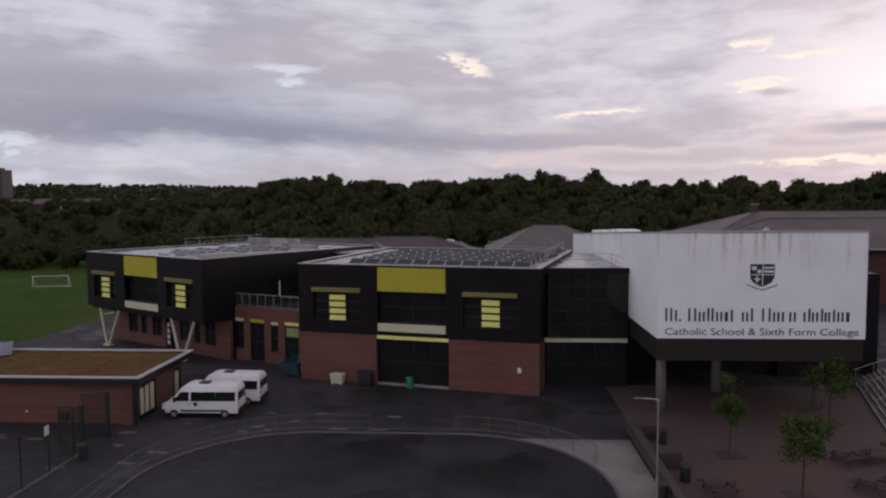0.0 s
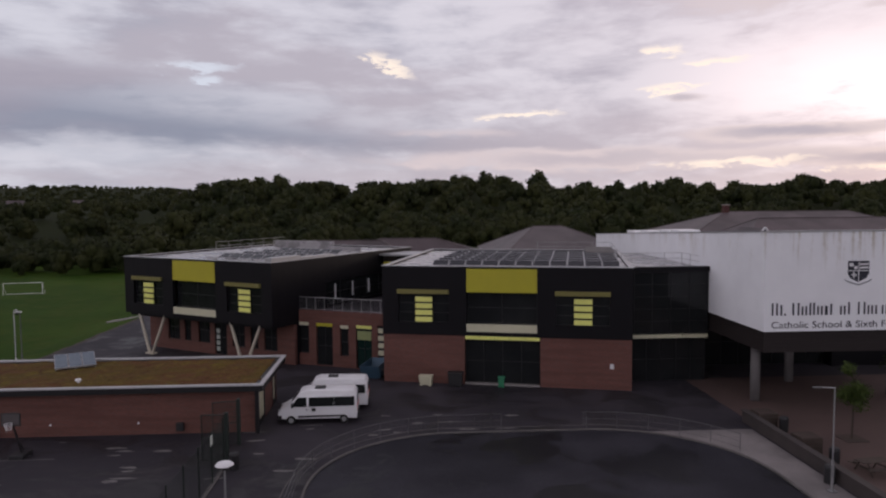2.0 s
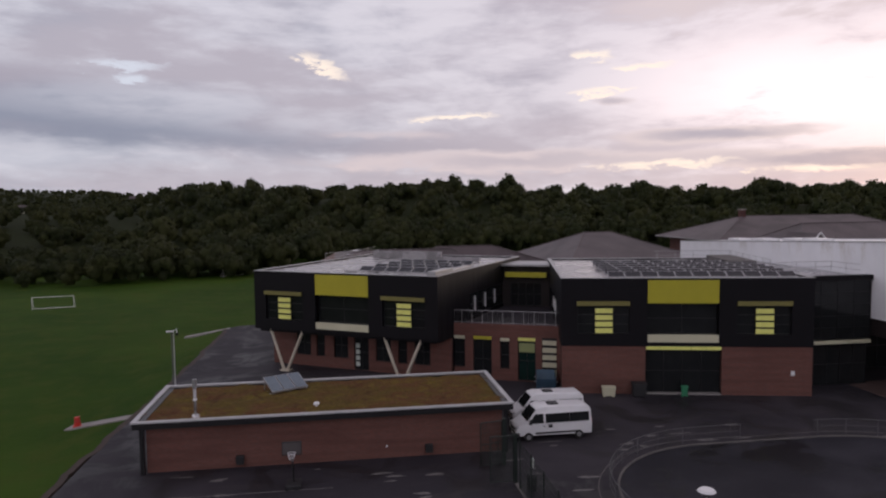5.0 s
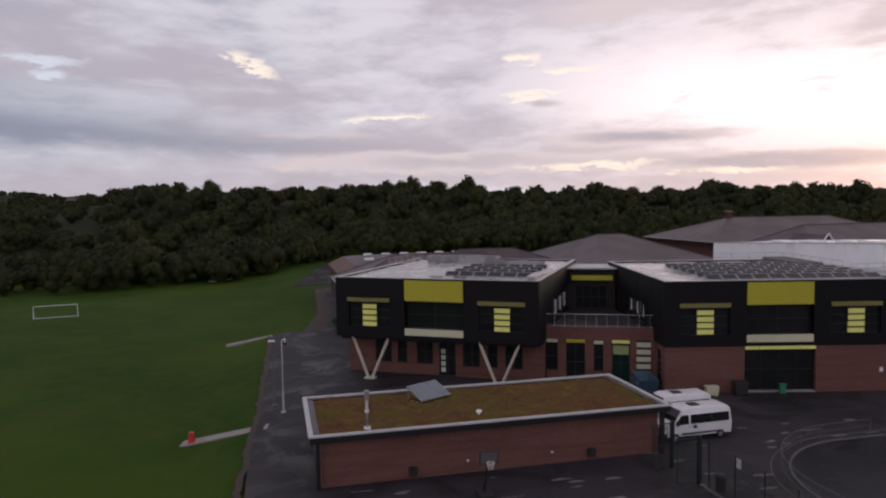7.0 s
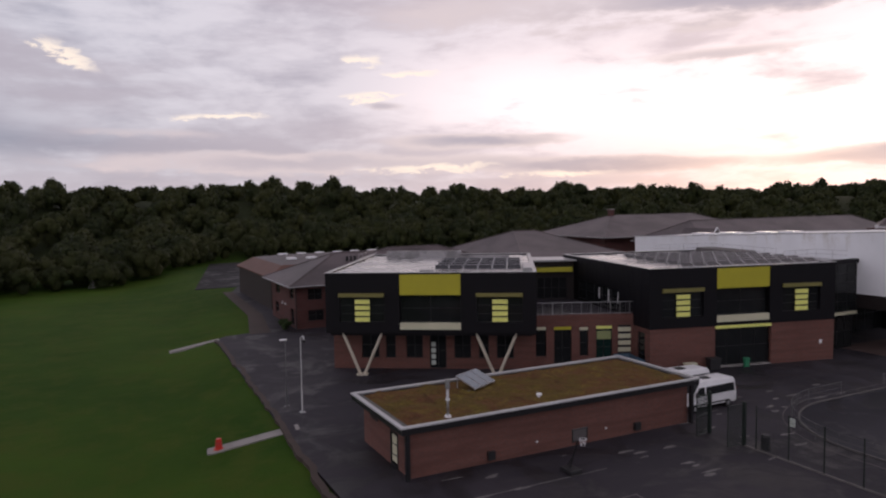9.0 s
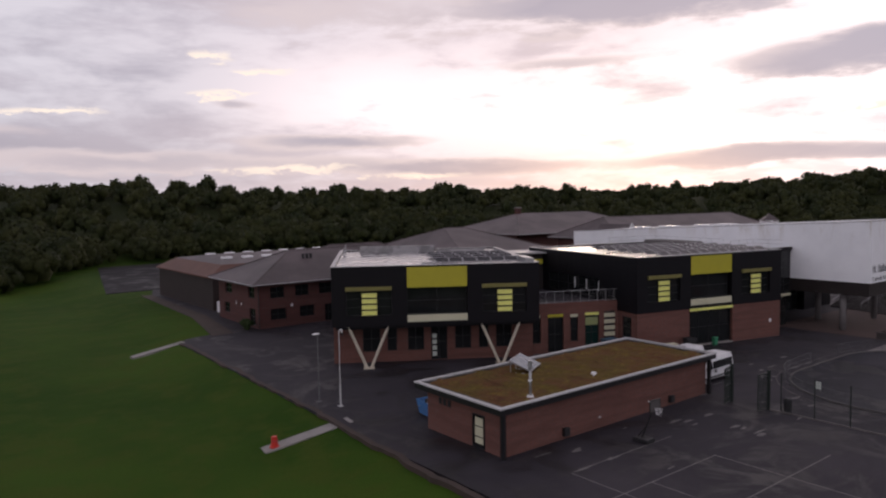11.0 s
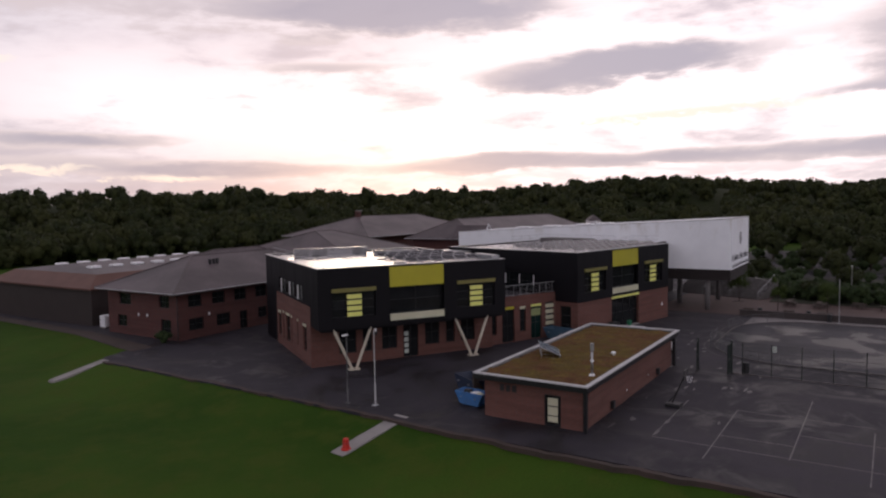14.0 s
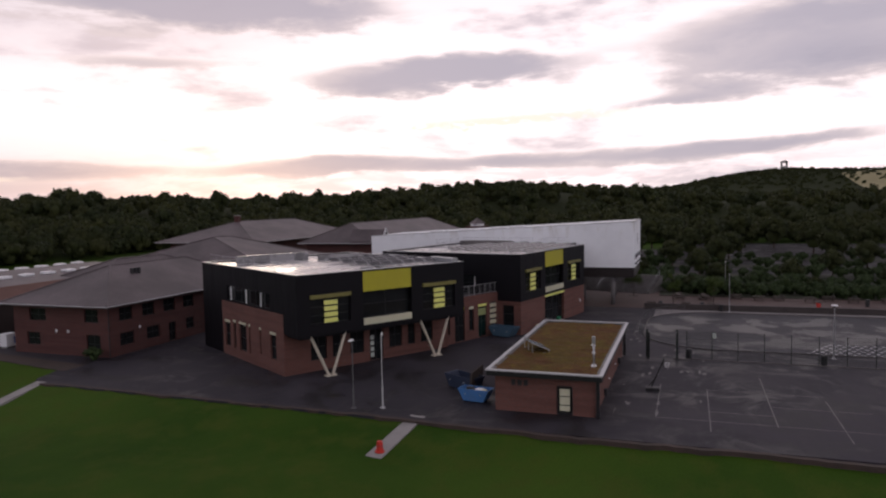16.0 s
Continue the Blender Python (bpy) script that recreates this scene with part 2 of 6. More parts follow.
def render_wall_material():
    """White rendered wall with brown and green rain stains that run down from the coping."""
    m = bpy.data.materials.new("stained_white_render")
    m.use_nodes = True
    N = Nodes(m.node_tree)
    b = N.nodes["Principled BSDF"]
    at = N.add("ShaderNodeTexCoord").outputs["Object"]
    xyz = N.add("ShaderNodeSeparateXYZ")
    N.links.new(at, xyz.inputs[0])
    run = N.noise(N.scaled(at, (0.9, 0.25, 0.05)), 2.2, 6, 0.65)
    fray = N.noise(at, 3.0, 5, 0.7)
    fall = N.ramp(xyz.outputs[2], 9.9, 13.2)
    stain = N.math("MULTIPLY", N.ramp(N.math("ADD", run, N.math("MULTIPLY", fray, 0.25)), 0.60, 0.80), fall)
    base = N.mix(N.math("MULTIPLY", N.ramp(N.noise(at, 0.45, 5), 0.35, 0.75), 0.5), (0.86, 0.87, 0.90), (0.76, 0.77, 0.80))
    col = N.mix(N.math("MULTIPLY", stain, 0.6), base, N.mix(fray, (0.36, 0.30, 0.16), (0.42, 0.36, 0.28)))
    N.put(b.inputs["Base Color"], col)
    b.inputs["Roughness"].default_value = 0.8
    return m


def ground_material():
    """Mown grass near the school, rough grass and fields beyond."""
    m = bpy.data.materials.new("grass_land")
    m.use_nodes = True
    N = Nodes(m.node_tree)
    b = N.nodes["Principled BSDF"]
    at = N.add("ShaderNodeTexCoord").outputs["Object"]
    big, mid, small = N.noise(at, 0.035, 5, 0.6), N.noise(at, 0.35, 5, 0.65), N.noise(at, 9.0, 4, 0.7)
    col = N.mix(N.ramp(big, 0.35, 0.68), (0.026, 0.064, 0.0065), (0.055, 0.102, 0.012))
    col = N.mix(N.math("MULTIPLY", N.ramp(mid, 0.44, 0.66), 0.7), col, (0.062, 0.086, 0.013))
    col = N.mix(N.math("MULTIPLY", N.ramp(small, 0.35, 0.7), 0.5), col, (0.020, 0.038, 0.005))
    span = N.add("ShaderNodeVectorMath", operation="DISTANCE")
    N.put(span.inputs[0], at)
    span.inputs[1].default_value = (0, 40, 0)
    col = N.mix(N.ramp(span.outputs["Value"], 185, 235), col, N.mix(mid, (0.012, 0.018, 0.006), (0.028, 0.034, 0.011)))
    N.put(b.inputs["Base Color"], col)
    b.inputs["Roughness"].default_value = 0.9
    b.inputs["Specular IOR Level"].default_value = 0.06
    n = N.add("ShaderNodeBump")
    n.inputs["Strength"].default_value, n.inputs["Distance"].default_value = 0.6, 0.05
    N.put(n.inputs["Height"], small)
    N.links.new(n.outputs[0], b.inputs["Normal"])
    return m


def leaf_material(name, a, b_, c):
    m = bpy.data.materials.new(name)
    m.use_nodes = True
    N = Nodes(m.node_tree)
    b = N.nodes["Principled BSDF"]
    rnd = N.add("ShaderNodeNewGeometry").outputs["Random Per Island"]
    at = N.add("ShaderNodeTexCoord").outputs["Object"]
    tree = N.ramp(N.noise(at, 0.09, 3, 0.6), 0.35, 0.65)
    col = N.mix(rnd, a, b_)
    col = N.mix(N.math("MULTIPLY", tree, 0.7), col, c)
    N.put(b.inputs["Base Color"], col)
    b.inputs["Roughness"].default_value = 0.75
    b.inputs["Specular IOR Level"].default_value = 0.2
    return m


def glass_material():
    m = bpy.data.materials.new("dark_window_glass")
    m.use_nodes = True
    N = Nodes(m.node_tree)
    b = N.nodes["Principled BSDF"]
    at = N.add("ShaderNodeTexCoord").outputs["Object"]
    N.put(b.inputs["Base Color"], N.mix(N.noise(at, 0.8, 3), (0.006, 0.007, 0.008), (0.022, 0.024, 0.025)))
    b.inputs["Roughness"].default_value = 0.06
    b.inputs["Specular IOR Level"].default_value = 0.3
    return m


def asphalt_material(name, tone):
    """Old patched asphalt: worn pale zones, darker damp zones with a dull sheen, grit and tyre-worn streaks."""
    m = bpy.data.materials.new(name)
    m.use_nodes = True
    N = Nodes(m.node_tree)
    b = N.nodes["Principled BSDF"]
    at = N.add("ShaderNodeTexCoord").outputs["Object"]
    zone = N.ramp(N.noise(at, 0.055, 5, 0.6, 0.6), 0.40, 0.62)
    patch = N.ramp(N.noise(at, 0.22, 6, 0.65, 0.8), 0.46, 0.62)
    streak = N.ramp(N.noise(N.scaled(at, (0.18, 0.9, 1)), 1.0, 5, 0.65, 0.5), 0.50, 0.70)
    grit = N.noise(at, 12.0, 4, 0.7)
    # violet tint puts the reflected sky into the base colour
    col = N.mix(zone, tuple(tone * c for c in (0.029, 0.0255, 0.0345)), tuple(tone * c for c in (0.052, 0.0450, 0.0560)))
    col = N.mix(N.math("MULTIPLY", patch, 0.75), col, tuple(tone * c for c in (0.015, 0.0135, 0.0152)))
    col = N.mix(N.math("MULTIPLY", streak, 0.38), col, tuple(tone * c for c in (0.066, 0.057, 0.060)))
    col = N.mix(N.math("MULTIPLY", N.ramp(grit, 0.35, 0.7), 0.35), col, tuple(tone * c for c in (0.020, 0.018, 0.019)))
    N.put(b.inputs["Base Color"], col)
    b.inputs["Specular IOR Level"].default_value = 0.34 * tone
    wet = N.math("MULTIPLY", patch, N.math("SUBTRACT", 1.0, N.math("MULTIPLY", zone, 0.6)))
    N.put(b.inputs["Roughness"], N.math("SUBTRACT", 0.80, N.math("MULTIPLY", wet, 0.34)))
    n = N.add("ShaderNodeBump")
    n.inputs["Strength"].default_value, n.inputs["Distance"].default_value = 0.3, 0.015
    N.put(n.inputs["Height"], grit)
    N.links.new(n.outputs[0], b.inputs["Normal"])
    return m


def moss_material():
    """Sedum and moss: rust, olive and yellow-green cushions."""
    m = bpy.data.materials.new("sedum_moss")
    m.use_nodes = True
    N = Nodes(m.node_tree)
    b = N.nodes["Principled BSDF"]
    at = N.add("ShaderNodeTexCoord").outputs["Object"]
    a, c, d, e = N.noise(at, 0.28, 5, 0.6, 0.5), N.noise(at, 0.9, 6, 0.68, 0.6), N.noise(at, 4.5, 5, 0.7), N.noise(N.scaled(at, (1.3, 0.6, 1)), 0.7, 6, 0.7, 0.5)
    col = N.mix(N.ramp(a, 0.40, 0.62), (0.130, 0.060, 0.028), (0.112, 0.074, 0.022))
    col = N.mix(N.math("MULTIPLY", N.ramp(c, 0.48, 0.66), 0.8), col, (0.170, 0.126, 0.026))
    col = N.mix(N.math("MULTIPLY", N.ramp(e, 0.52, 0.68), 0.7), col, (0.075, 0.030, 0.018))
    col = N.mix(N.math("MULTIPLY", N.ramp(d, 0.42, 0.66), 0.65), col, (0.045, 0.040, 0.010))
    N.put(b.inputs["Base Color"], col)
    b.inputs["Roughness"].default_value = 0.95
    b.inputs["Specular IOR Level"].default_value = 0.1
    n = N.add("ShaderNodeBump")
    n.inputs["Strength"].default_value, n.inputs["Distance"].default_value = 0.9, 0.06
    N.put(n.inputs["Height"], N.math("ADD", d, c))
    N.links.new(n.outputs[0], b.inputs["Normal"])
    return m


CLAD = cladding_material("navy_black_cladding", (0.0050, 0.0044, 0.0064), 0.55)
BRICK = brick_material("red_brick", (0.172, 0.066, 0.050), (0.128, 0.049, 0.038), (0.125, 0.085, 0.074), "both")
OLDBRICK = brick_material("old_red_brick", (0.108, 0.033, 0.028), (0.080, 0.026, 0.023), (0.070, 0.050, 0.046), "both")
YELLOW = material("yellow_panel", (0.46, 0.42, 0.025), 0.45, scale=0.4, amount=0.25, bump=0.0)
LIME = material("lime_louvre", (0.84, 0.85, 0.24), 0.45, scale=0.6, amount=0.2, bump=0.0)
CREAM = material("cream_panel", (0.60, 0.58, 0.42), 0.5, scale=0.5, amount=0.25, bump=0.0)
OLIVE = material("olive_canopy", (0.20, 0.18, 0.05), 0.5, scale=0.5, amount=0.3, bump=0.0)
GLASS = glass_material()
FRAME = material("black_frame", (0.012, 0.012, 0.014), 0.4, scale=2, amount=0.3, bump=0.0)
WHITE = render_wall_material()
WHITEPAINT = material("white_paint", (0.78, 0.78, 0.80), 0.35, scale=0.8, amount=0.18, other=(0.5, 0.48, 0.45), bump=0.0)
CREAMSTEEL = material("cream_steel", (0.55, 0.50, 0.40), 0.45, scale=1.2, amount=0.3, bump=0.0)
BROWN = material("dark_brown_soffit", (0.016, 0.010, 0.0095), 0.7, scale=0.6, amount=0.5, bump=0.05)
POLE = material("dull_grey_pole", (0.14, 0.14, 0.145), 0.5, 0.2, scale=2, amount=0.3, bump=0.0)
EDGE_METAL = material("dull_white_roof_edge", (0.50, 0.50, 0.51), 0.5, scale=0.6, amount=0.4, other=(0.32, 0.31, 0.30), bump=0.0)
RAIL = material("dull_galvanised_rail", (0.13, 0.13, 0.135), 0.55, 0.3, scale=2, amount=0.3, bump=0.0)
KERB = material("dirty_kerb_concrete", (0.15, 0.14, 0.135), 0.85, scale=0.8, amount=0.6, other=(0.07, 0.065, 0.065))
CONCRETE = material("concrete", (0.30, 0.28, 0.27), 0.85, scale=0.6, amount=0.5, other=(0.16, 0.15, 0.145))
PALE = material("pale_concrete_paving", (0.27, 0.245, 0.24), 0.8, scale=0.25, amount=0.7, other=(0.11, 0.10, 0.10), wet=(0.12, 0.5, 0.66, 0.35))
ASPHALT = asphalt_material("damp_asphalt", 0.88)
COURTBLACK = asphalt_material("dark_court_asphalt", 0.42)
# bluish base colour includes some of the sky's reflection
PLAYGROUND = material("dark_playground_asphalt", (0.020, 0.0195, 0.0265), 0.6, scale=0.11, amount=0.9, other=(0.052, 0.050, 0.062), fine=14, bump=0.15, wet=(0.12, 0.49, 0.55, 0.38))
PAVING = material("red_block_paving", (0.105, 0.070, 0.063), 0.75, scale=0.22, amount=0.5, other=(0.07, 0.05, 0.047), fine=10, bump=0.25)
EARTH = material("brown_path", (0.062, 0.040, 0.033), 0.85, scale=0.5, amount=0.7, other=(0.030, 0.025, 0.018))
COLUMN = material("dull_column_concrete", (0.17, 0.16, 0.16), 0.8, scale=0.8, amount=0.5)
MEMBRANE = material("wet_grey_roof_membrane", (0.36, 0.35, 0.36), 0.30, scale=0.22, amount=0.6, other=(0.20, 0.195, 0.195), bump=0.06, wet=(0.3, 0.48, 0.6, 0.13))
SEDUM = moss_material()
SLATE = material("weathered_roof_tiles", (0.112, 0.087, 0.092), 0.58, scale=0.16, amount=0.9, other=(0.046, 0.036, 0.037), fine=4, bump=0.35)
REDTILE = material("red_roof_tiles", (0.135, 0.062, 0.046), 0.7, scale=0.3, amount=0.5, fine=5, bump=0.3)
METAL = material("galvanised_steel", (0.42, 0.42, 0.43), 0.45, 0.8, scale=2, amount=0.3, bump=0.0)
DARKSTEEL = material("dark_green_steel", (0.012, 0.020, 0.016), 0.5, scale=2, amount=0.3, bump=0.0)
PV = material("solar_cells", (0.010, 0.011, 0.018), 0.22, scale=0.7, amount=0.3, bump=0.0)
RUBBER = material("black_rubber", (0.012, 0.012, 0.012), 0.8, scale=4, amount=0.3)
PLASTIC = material("black_plastic", (0.018, 0.018, 0.02), 0.55, scale=3, amount=0.3, bump=0.0)
RED = material("red_plastic", (0.55, 0.035, 0.025), 0.45, scale=3, amount=0.2, bump=0.0)
BLUE = material("blue_skip_paint", (0.045, 0.17, 0.42), 0.45, scale=1.2, amount=0.4, other=(0.08, 0.10, 0.14), bump=0.0)
GREENP = material("green_paint", (0.03, 0.20, 0.10), 0.45, scale=2, amount=0.25, bump=0.0)
TEAL = material("teal_door_glass", (0.008, 0.026, 0.022), 0.15, scale=2, amount=0.25, bump=0.0)
WOOD = material("weathered_wood", (0.060, 0.043, 0.034), 0.8, scale=2, amount=0.5, bump=0.3)
BARK = material("bark", (0.06, 0.045, 0.035), 0.9, scale=3, amount=0.5, bump=0.5)
INK = material("dark_lettering", (0.02, 0.022, 0.035), 0.5, scale=3, amount=0.1, bump=0.0)
LINE = material("worn_white_line", (0.19, 0.18, 0.175), 0.8, scale=2.5, amount=0.9, other=(0.07, 0.065, 0.065), bump=0.0)
GRASS = ground_material()
LEAF = leaf_material("woodland_leaves", (0.012, 0.018, 0.0055), (0.027, 0.036, 0.0095), (0.044, 0.047, 0.0125))
YOUNG = leaf_material("young_tree_leaves", (0.030, 0.052, 0.013), (0.068, 0.095, 0.020), (0.055, 0.080, 0.02))
HEDGE = leaf_material("shrub_leaves", (0.018, 0.034, 0.012), (0.045, 0.065, 0.022), (0.03, 0.05, 0.016))
SIGNGREEN = material("pale_sign", (0.55, 0.60, 0.55), 0.5, scale=2, amount=0.15, bump=0.0)
BED = material("dark_planting_bed", (0.020, 0.027, 0.009), 0.95, scale=0.6, amount=0.7, other=(0.020, 0.015, 0.010))
WALLBLOCK = material("dark_block_wall", (0.058, 0.047, 0.045), 0.85, scale=0.7, amount=0.6, other=(0.03, 0.026, 0.026))
STRAW = material("stubble_field", (0.30, 0.26, 0.13), 0.9, scale=0.01, amount=0.4, bump=0.0)

for m_, level in ((PV, 0.22), (PLAYGROUND, 0.13), (PAVING, 0.25), (PALE, 0.3), (KERB, 0.3)):
    m_.node_tree.nodes["Principled BSDF"].inputs["Specular IOR Level"].default_value = level

# ---- building helpers ----


def box(bm, x0, x1, y0, y1, z0, z1):
    v = [bm.verts.new((x, y, z)) for z in (z0, z1) for x, y in ((x0, y0), (x1, y0), (x1, y1), (x0, y1))]
    for f in ((3, 2, 1, 0), (4, 5, 6, 7), (0, 1, 5, 4), (1, 2, 6, 5), (2, 3, 7, 6), (3, 0, 4, 7)):
        bm.faces.new([v[i] for i in f])


def rod(bm, a, b, r, n=8, r2=None):
    """A round bar from a to b, tapering to r2."""
    a, b = Vector(a), Vector(b)
    q = (b - a).to_track_quat("Z", "Y")
    rings = []
    for p, rr in ((a, r), (b, r if r2 is None else r2)):
        rings.append([bm.verts.new(p + q @ Vector((rr * math.cos(2 * math.pi * i / n), rr * math.sin(2 * math.pi * i / n), 0))) for i in range(n)])
    for i in range(n):
        bm.faces.new((rings[0][i], rings[0][(i + 1) % n], rings[1][(i + 1) % n], rings[1][i]))
    bm.faces.new(rings[0][::-1])
    bm.faces.new(rings[1])


def prism(bm, outline, z0, z1):
    """An upright prism over a plan outline (counter-clockwise)."""
    lo, hi = [bm.verts.new((x, y, z0)) for x, y in outline], [bm.verts.new((x, y, z1)) for x, y in outline]
    n = len(outline)
    for i in range(n):
        bm.faces.new((lo[i], lo[(i + 1) % n], hi[(i + 1) % n], hi[i]))
    bm.faces.new(lo[::-1])
    bm.faces.new(hi)


def part(name, bm, mat, parent=None, label="", bevel=0.0, smooth=False):
    if bevel:
        bmesh.ops.bevel(bm, geom=bm.edges[:], offset=bevel, segments=2, affect="EDGES", profile=0.6)
    bmesh.ops.recalc_face_normals(bm, faces=bm.faces[:])
    me = bpy.data.meshes.new(name)
    bm.to_mesh(me)
    bm.free()
    me.materials.append(mat)
    if smooth:
        me.shade_smooth()
    ob = new(name, me)
    ob.parent = parent
    if label:
        ob["label"] = label
    return ob


def block(name, parent, mat, x0, x1, y0, y1, z0, z1, label="", bevel=0.0):
    bm = bmesh.new()
    box(bm, x0, x1, y0, y1, z0, z1)
    return part(name, bm, mat, parent, label, bevel)


def thing(name, label, category, m=None, group="", kind=""):
    ob = new(name)
    ob.empty_display_size = 0.5
    if m is not None:
        ob.matrix_basis = m
    return tagged(ob, label, category, group, kind)


def wall_mesh(bm, u0, u1, z0, z1, v0, v1, holes, axis="x"):
    """A wall with thickness from v0 to v1 and rectangular holes (u0, u1, z0, z1) that go through it."""
    us = sorted({u0, u1, *[min(max(h[i], u0), u1) for h in holes for i in (0, 1)]})
    zs = sorted({z0, z1, *[min(max(h[i], z0), z1) for h in holes for i in (2, 3)]})
    solid = {(i, j) for i in range(len(us) - 1) for j in range(len(zs) - 1)
             if not any(h[0] < (us[i] + us[i + 1]) / 2 < h[1] and h[2] < (zs[j] + zs[j + 1]) / 2 < h[3] for h in holes)}
    made = {}

    def corner(i, j, v):
        if (i, j, v) not in made:
            made[i, j, v] = bm.verts.new((us[i], v, zs[j]) if axis == "x" else (v, us[i], zs[j]))
        return made[i, j, v]

    for i, j in solid:
        for v in (v0, v1):
            bm.faces.new([corner(a, b, v) for a, b in ((i, j), (i + 1, j), (i + 1, j + 1), (i, j + 1))])
        for di, dj, a, b in ((-1, 0, (i, j), (i, j + 1)), (1, 0, (i + 1, j), (i + 1, j + 1)), (0, -1, (i, j), (i + 1, j)), (0, 1, (i, j + 1), (i + 1, j + 1))):
            if (i + di, j + dj) not in solid:
                bm.faces.new((corner(*a, v0), corner(*b, v0), corner(*b, v1), corner(*a, v1)))


def window(parent, u0, u1, z0, z1, v, bars=1, rails=0, name="window", axis="x", glass=None, depth=0.12, framemat=None):
    """A glazed window in the plane v: frame, mullions and a pane for each light."""
    def bx(bm, a, b, c, d, e, f):
        if axis == "x":
            box(bm, a, b, c, d, e, f)
        else:
            box(bm, c, d, a, b, e, f)
    w = 0.06
    bm = bmesh.new()
    bx(bm, u0, u0 + w, v, v + depth, z0, z1)
    bx(bm, u1 - w, u1, v, v + depth, z0, z1)
    bx(bm, u0 + w, u1 - w, v, v + depth, z0, z0 + w)
    bx(bm, u0 + w, u1 - w, v, v + depth, z1 - w, z1)
    step = (u1 - u0) / (bars + 1)
    rise = (z1 - z0) / (rails + 1)
    win = part(name, bm, framemat or FRAME, parent)
    for i in range(bars):
        bm = bmesh.new()
        bx(bm, u0 + step * (i + 1) - 0.03, u0 + step * (i + 1) + 0.03, v + 0.01, v + depth - 0.01, z0 + w, z1 - w)
        part("mullion", bm, framemat or FRAME, win)
    for i in range(rails):
        bm = bmesh.new()
        bx(bm, u0 + w, u1 - w, v + 0.02, v + depth - 0.02, z0 + rise * (i + 1) - 0.03, z0 + rise * (i + 1) + 0.03)
        part("transom", bm, framemat or FRAME, win)
    for i in range(bars + 1):
        bm = bmesh.new()
        bx(bm, u0 + step * i + 0.035, u0 + step * (i + 1) - 0.035, v + 0.05, v + 0.075, z0 + 0.03, z1 - 0.03)
        part("pane", bm, glass or GLASS, win)
    return win

# ---- land ----


def smooth(a, b, x):
    t = np.clip((x - a) / (b - a), 0, 1)
    return t * t * (3 - 2 * t)


# treetop height of the wooded rise by its bearing from the school, in degrees and metres
CREST = (-110, 19, -60, 20, -36, 21, -22, 22, -18.5, 30.5, -14, 30.5, -8, 28.5, -2, 28.3, 3, 30.8, 9, 30.5, 12.5, 26, 20, 26.8, 25, 24.3, 30, 26.3, 36, 25.6, 42, 24.3, 53, 24.6, 58, 26, 63, 28, 68, 30.8, 77, 30.8, 83, 27, 90, 22.5, 108, 21.5, 130, 20)


def land(x, y):
    """Height of the ground: the level school site, the playing field a metre lower, woods on rising land, a far hill."""
    x, y = np.asarray(x, float), np.asarray(y, float)
    r = np.hypot(x, y - 40)
    edge = np.where(y < 100, -51.8, -47.0)
    h = -1.15 * np.clip((edge + 0.8 - x) / 6.5, 0, 1)
    bearing = np.degrees(np.arctan2(x, y - 40))
    h = h + (np.interp(bearing, CREST[::2], CREST[1::2]) - 8.2) * smooth(190, 385, r)
    h = h + 34 * smooth(700, 1700, r) * smooth(-12, -24, bearing) * smooth(-100, -60, bearing)
    h = h + 3 * smooth(420, 900, r) * (0.4 + 0.6 * np.sin(x * 0.004 + 1.0) * np.cos(y * 0.0035))
    h = h + 10 * smooth(900, 2600, r)
    h = h + 57 * np.exp(-((x - 1790) / 300) ** 2 - ((y + 165) / 255) ** 2)
    h = h + 34 * np.exp(-((x - 1560) / 220) ** 2 - ((y + 420) / 170) ** 2)
    return h


def build_land():
    na, radii = 320, [0.0]
    while radii[-1] < 4600:
        radii.append(radii[-1] + max(2.2, radii[-1] * 0.045))
    verts = []
    for r in radii:
        a = np.linspace(0, 2 * np.pi, na, endpoint=False)
        xs, ys = r * np.cos(a), 40 + r * np.sin(a)
        zs = land(xs, ys) - 0.06
        verts += list(zip(xs, ys, zs))
    faces = [(i * na + j, (i + 1) * na + j, (i + 1) * na + (j + 1) % na, i * na + (j + 1) % na) for i in range(len(radii) - 1) for j in range(na)]
    me = bpy.data.meshes.new("ground")
    me.from_pydata(verts, [], faces)
    me.materials.append(GRASS)
    me.shade_smooth()
    tagged(new("ground", me), "mown green playing field and rolling grassland", "ground", kind="structure")


build_land()


def sheet(name, outline, z, mat, label, thick=0.3):
    bm = bmesh.new()
    prism(bm, outline, z - thick, z)
    return tagged(part(name, bm, mat), label, name.split("_")[0], kind="structure")


sheet("road", [(-51.6, -60), (140, -60), (140, 62), (60, 100), (60, 160), (-37, 160), (-40, 150), (-41.5, 118), (-44.5, 103), (-49.5, 101.5), (-50.8, 99.5), (-51.2, 80), (-51.9, 55)], 0.0, ASPHALT, "worn damp dark asphalt yard with patches")


sheet("road_court", [(-46, 158), (-20, 158), (-8, 226), (-34, 222)], 0.02, COURTBLACK, "dark fenced ball court beyond the sports hall")


def rounded(x0, x1, y0, y1, r, n=14):
    out = []
    for cx, cy, a0 in ((x1 - r, y1 - r, 0), (x0 + r, y1 - r, 90), (x0 + r, y0 + r, 180), (x1 - r, y0 + r, 270)):
        out += [(cx + r * math.cos(radians(a0 + 90 * i / n)), cy + r * math.sin(radians(a0 + 90 * i / n))) for i in range(n + 1)]
    return out


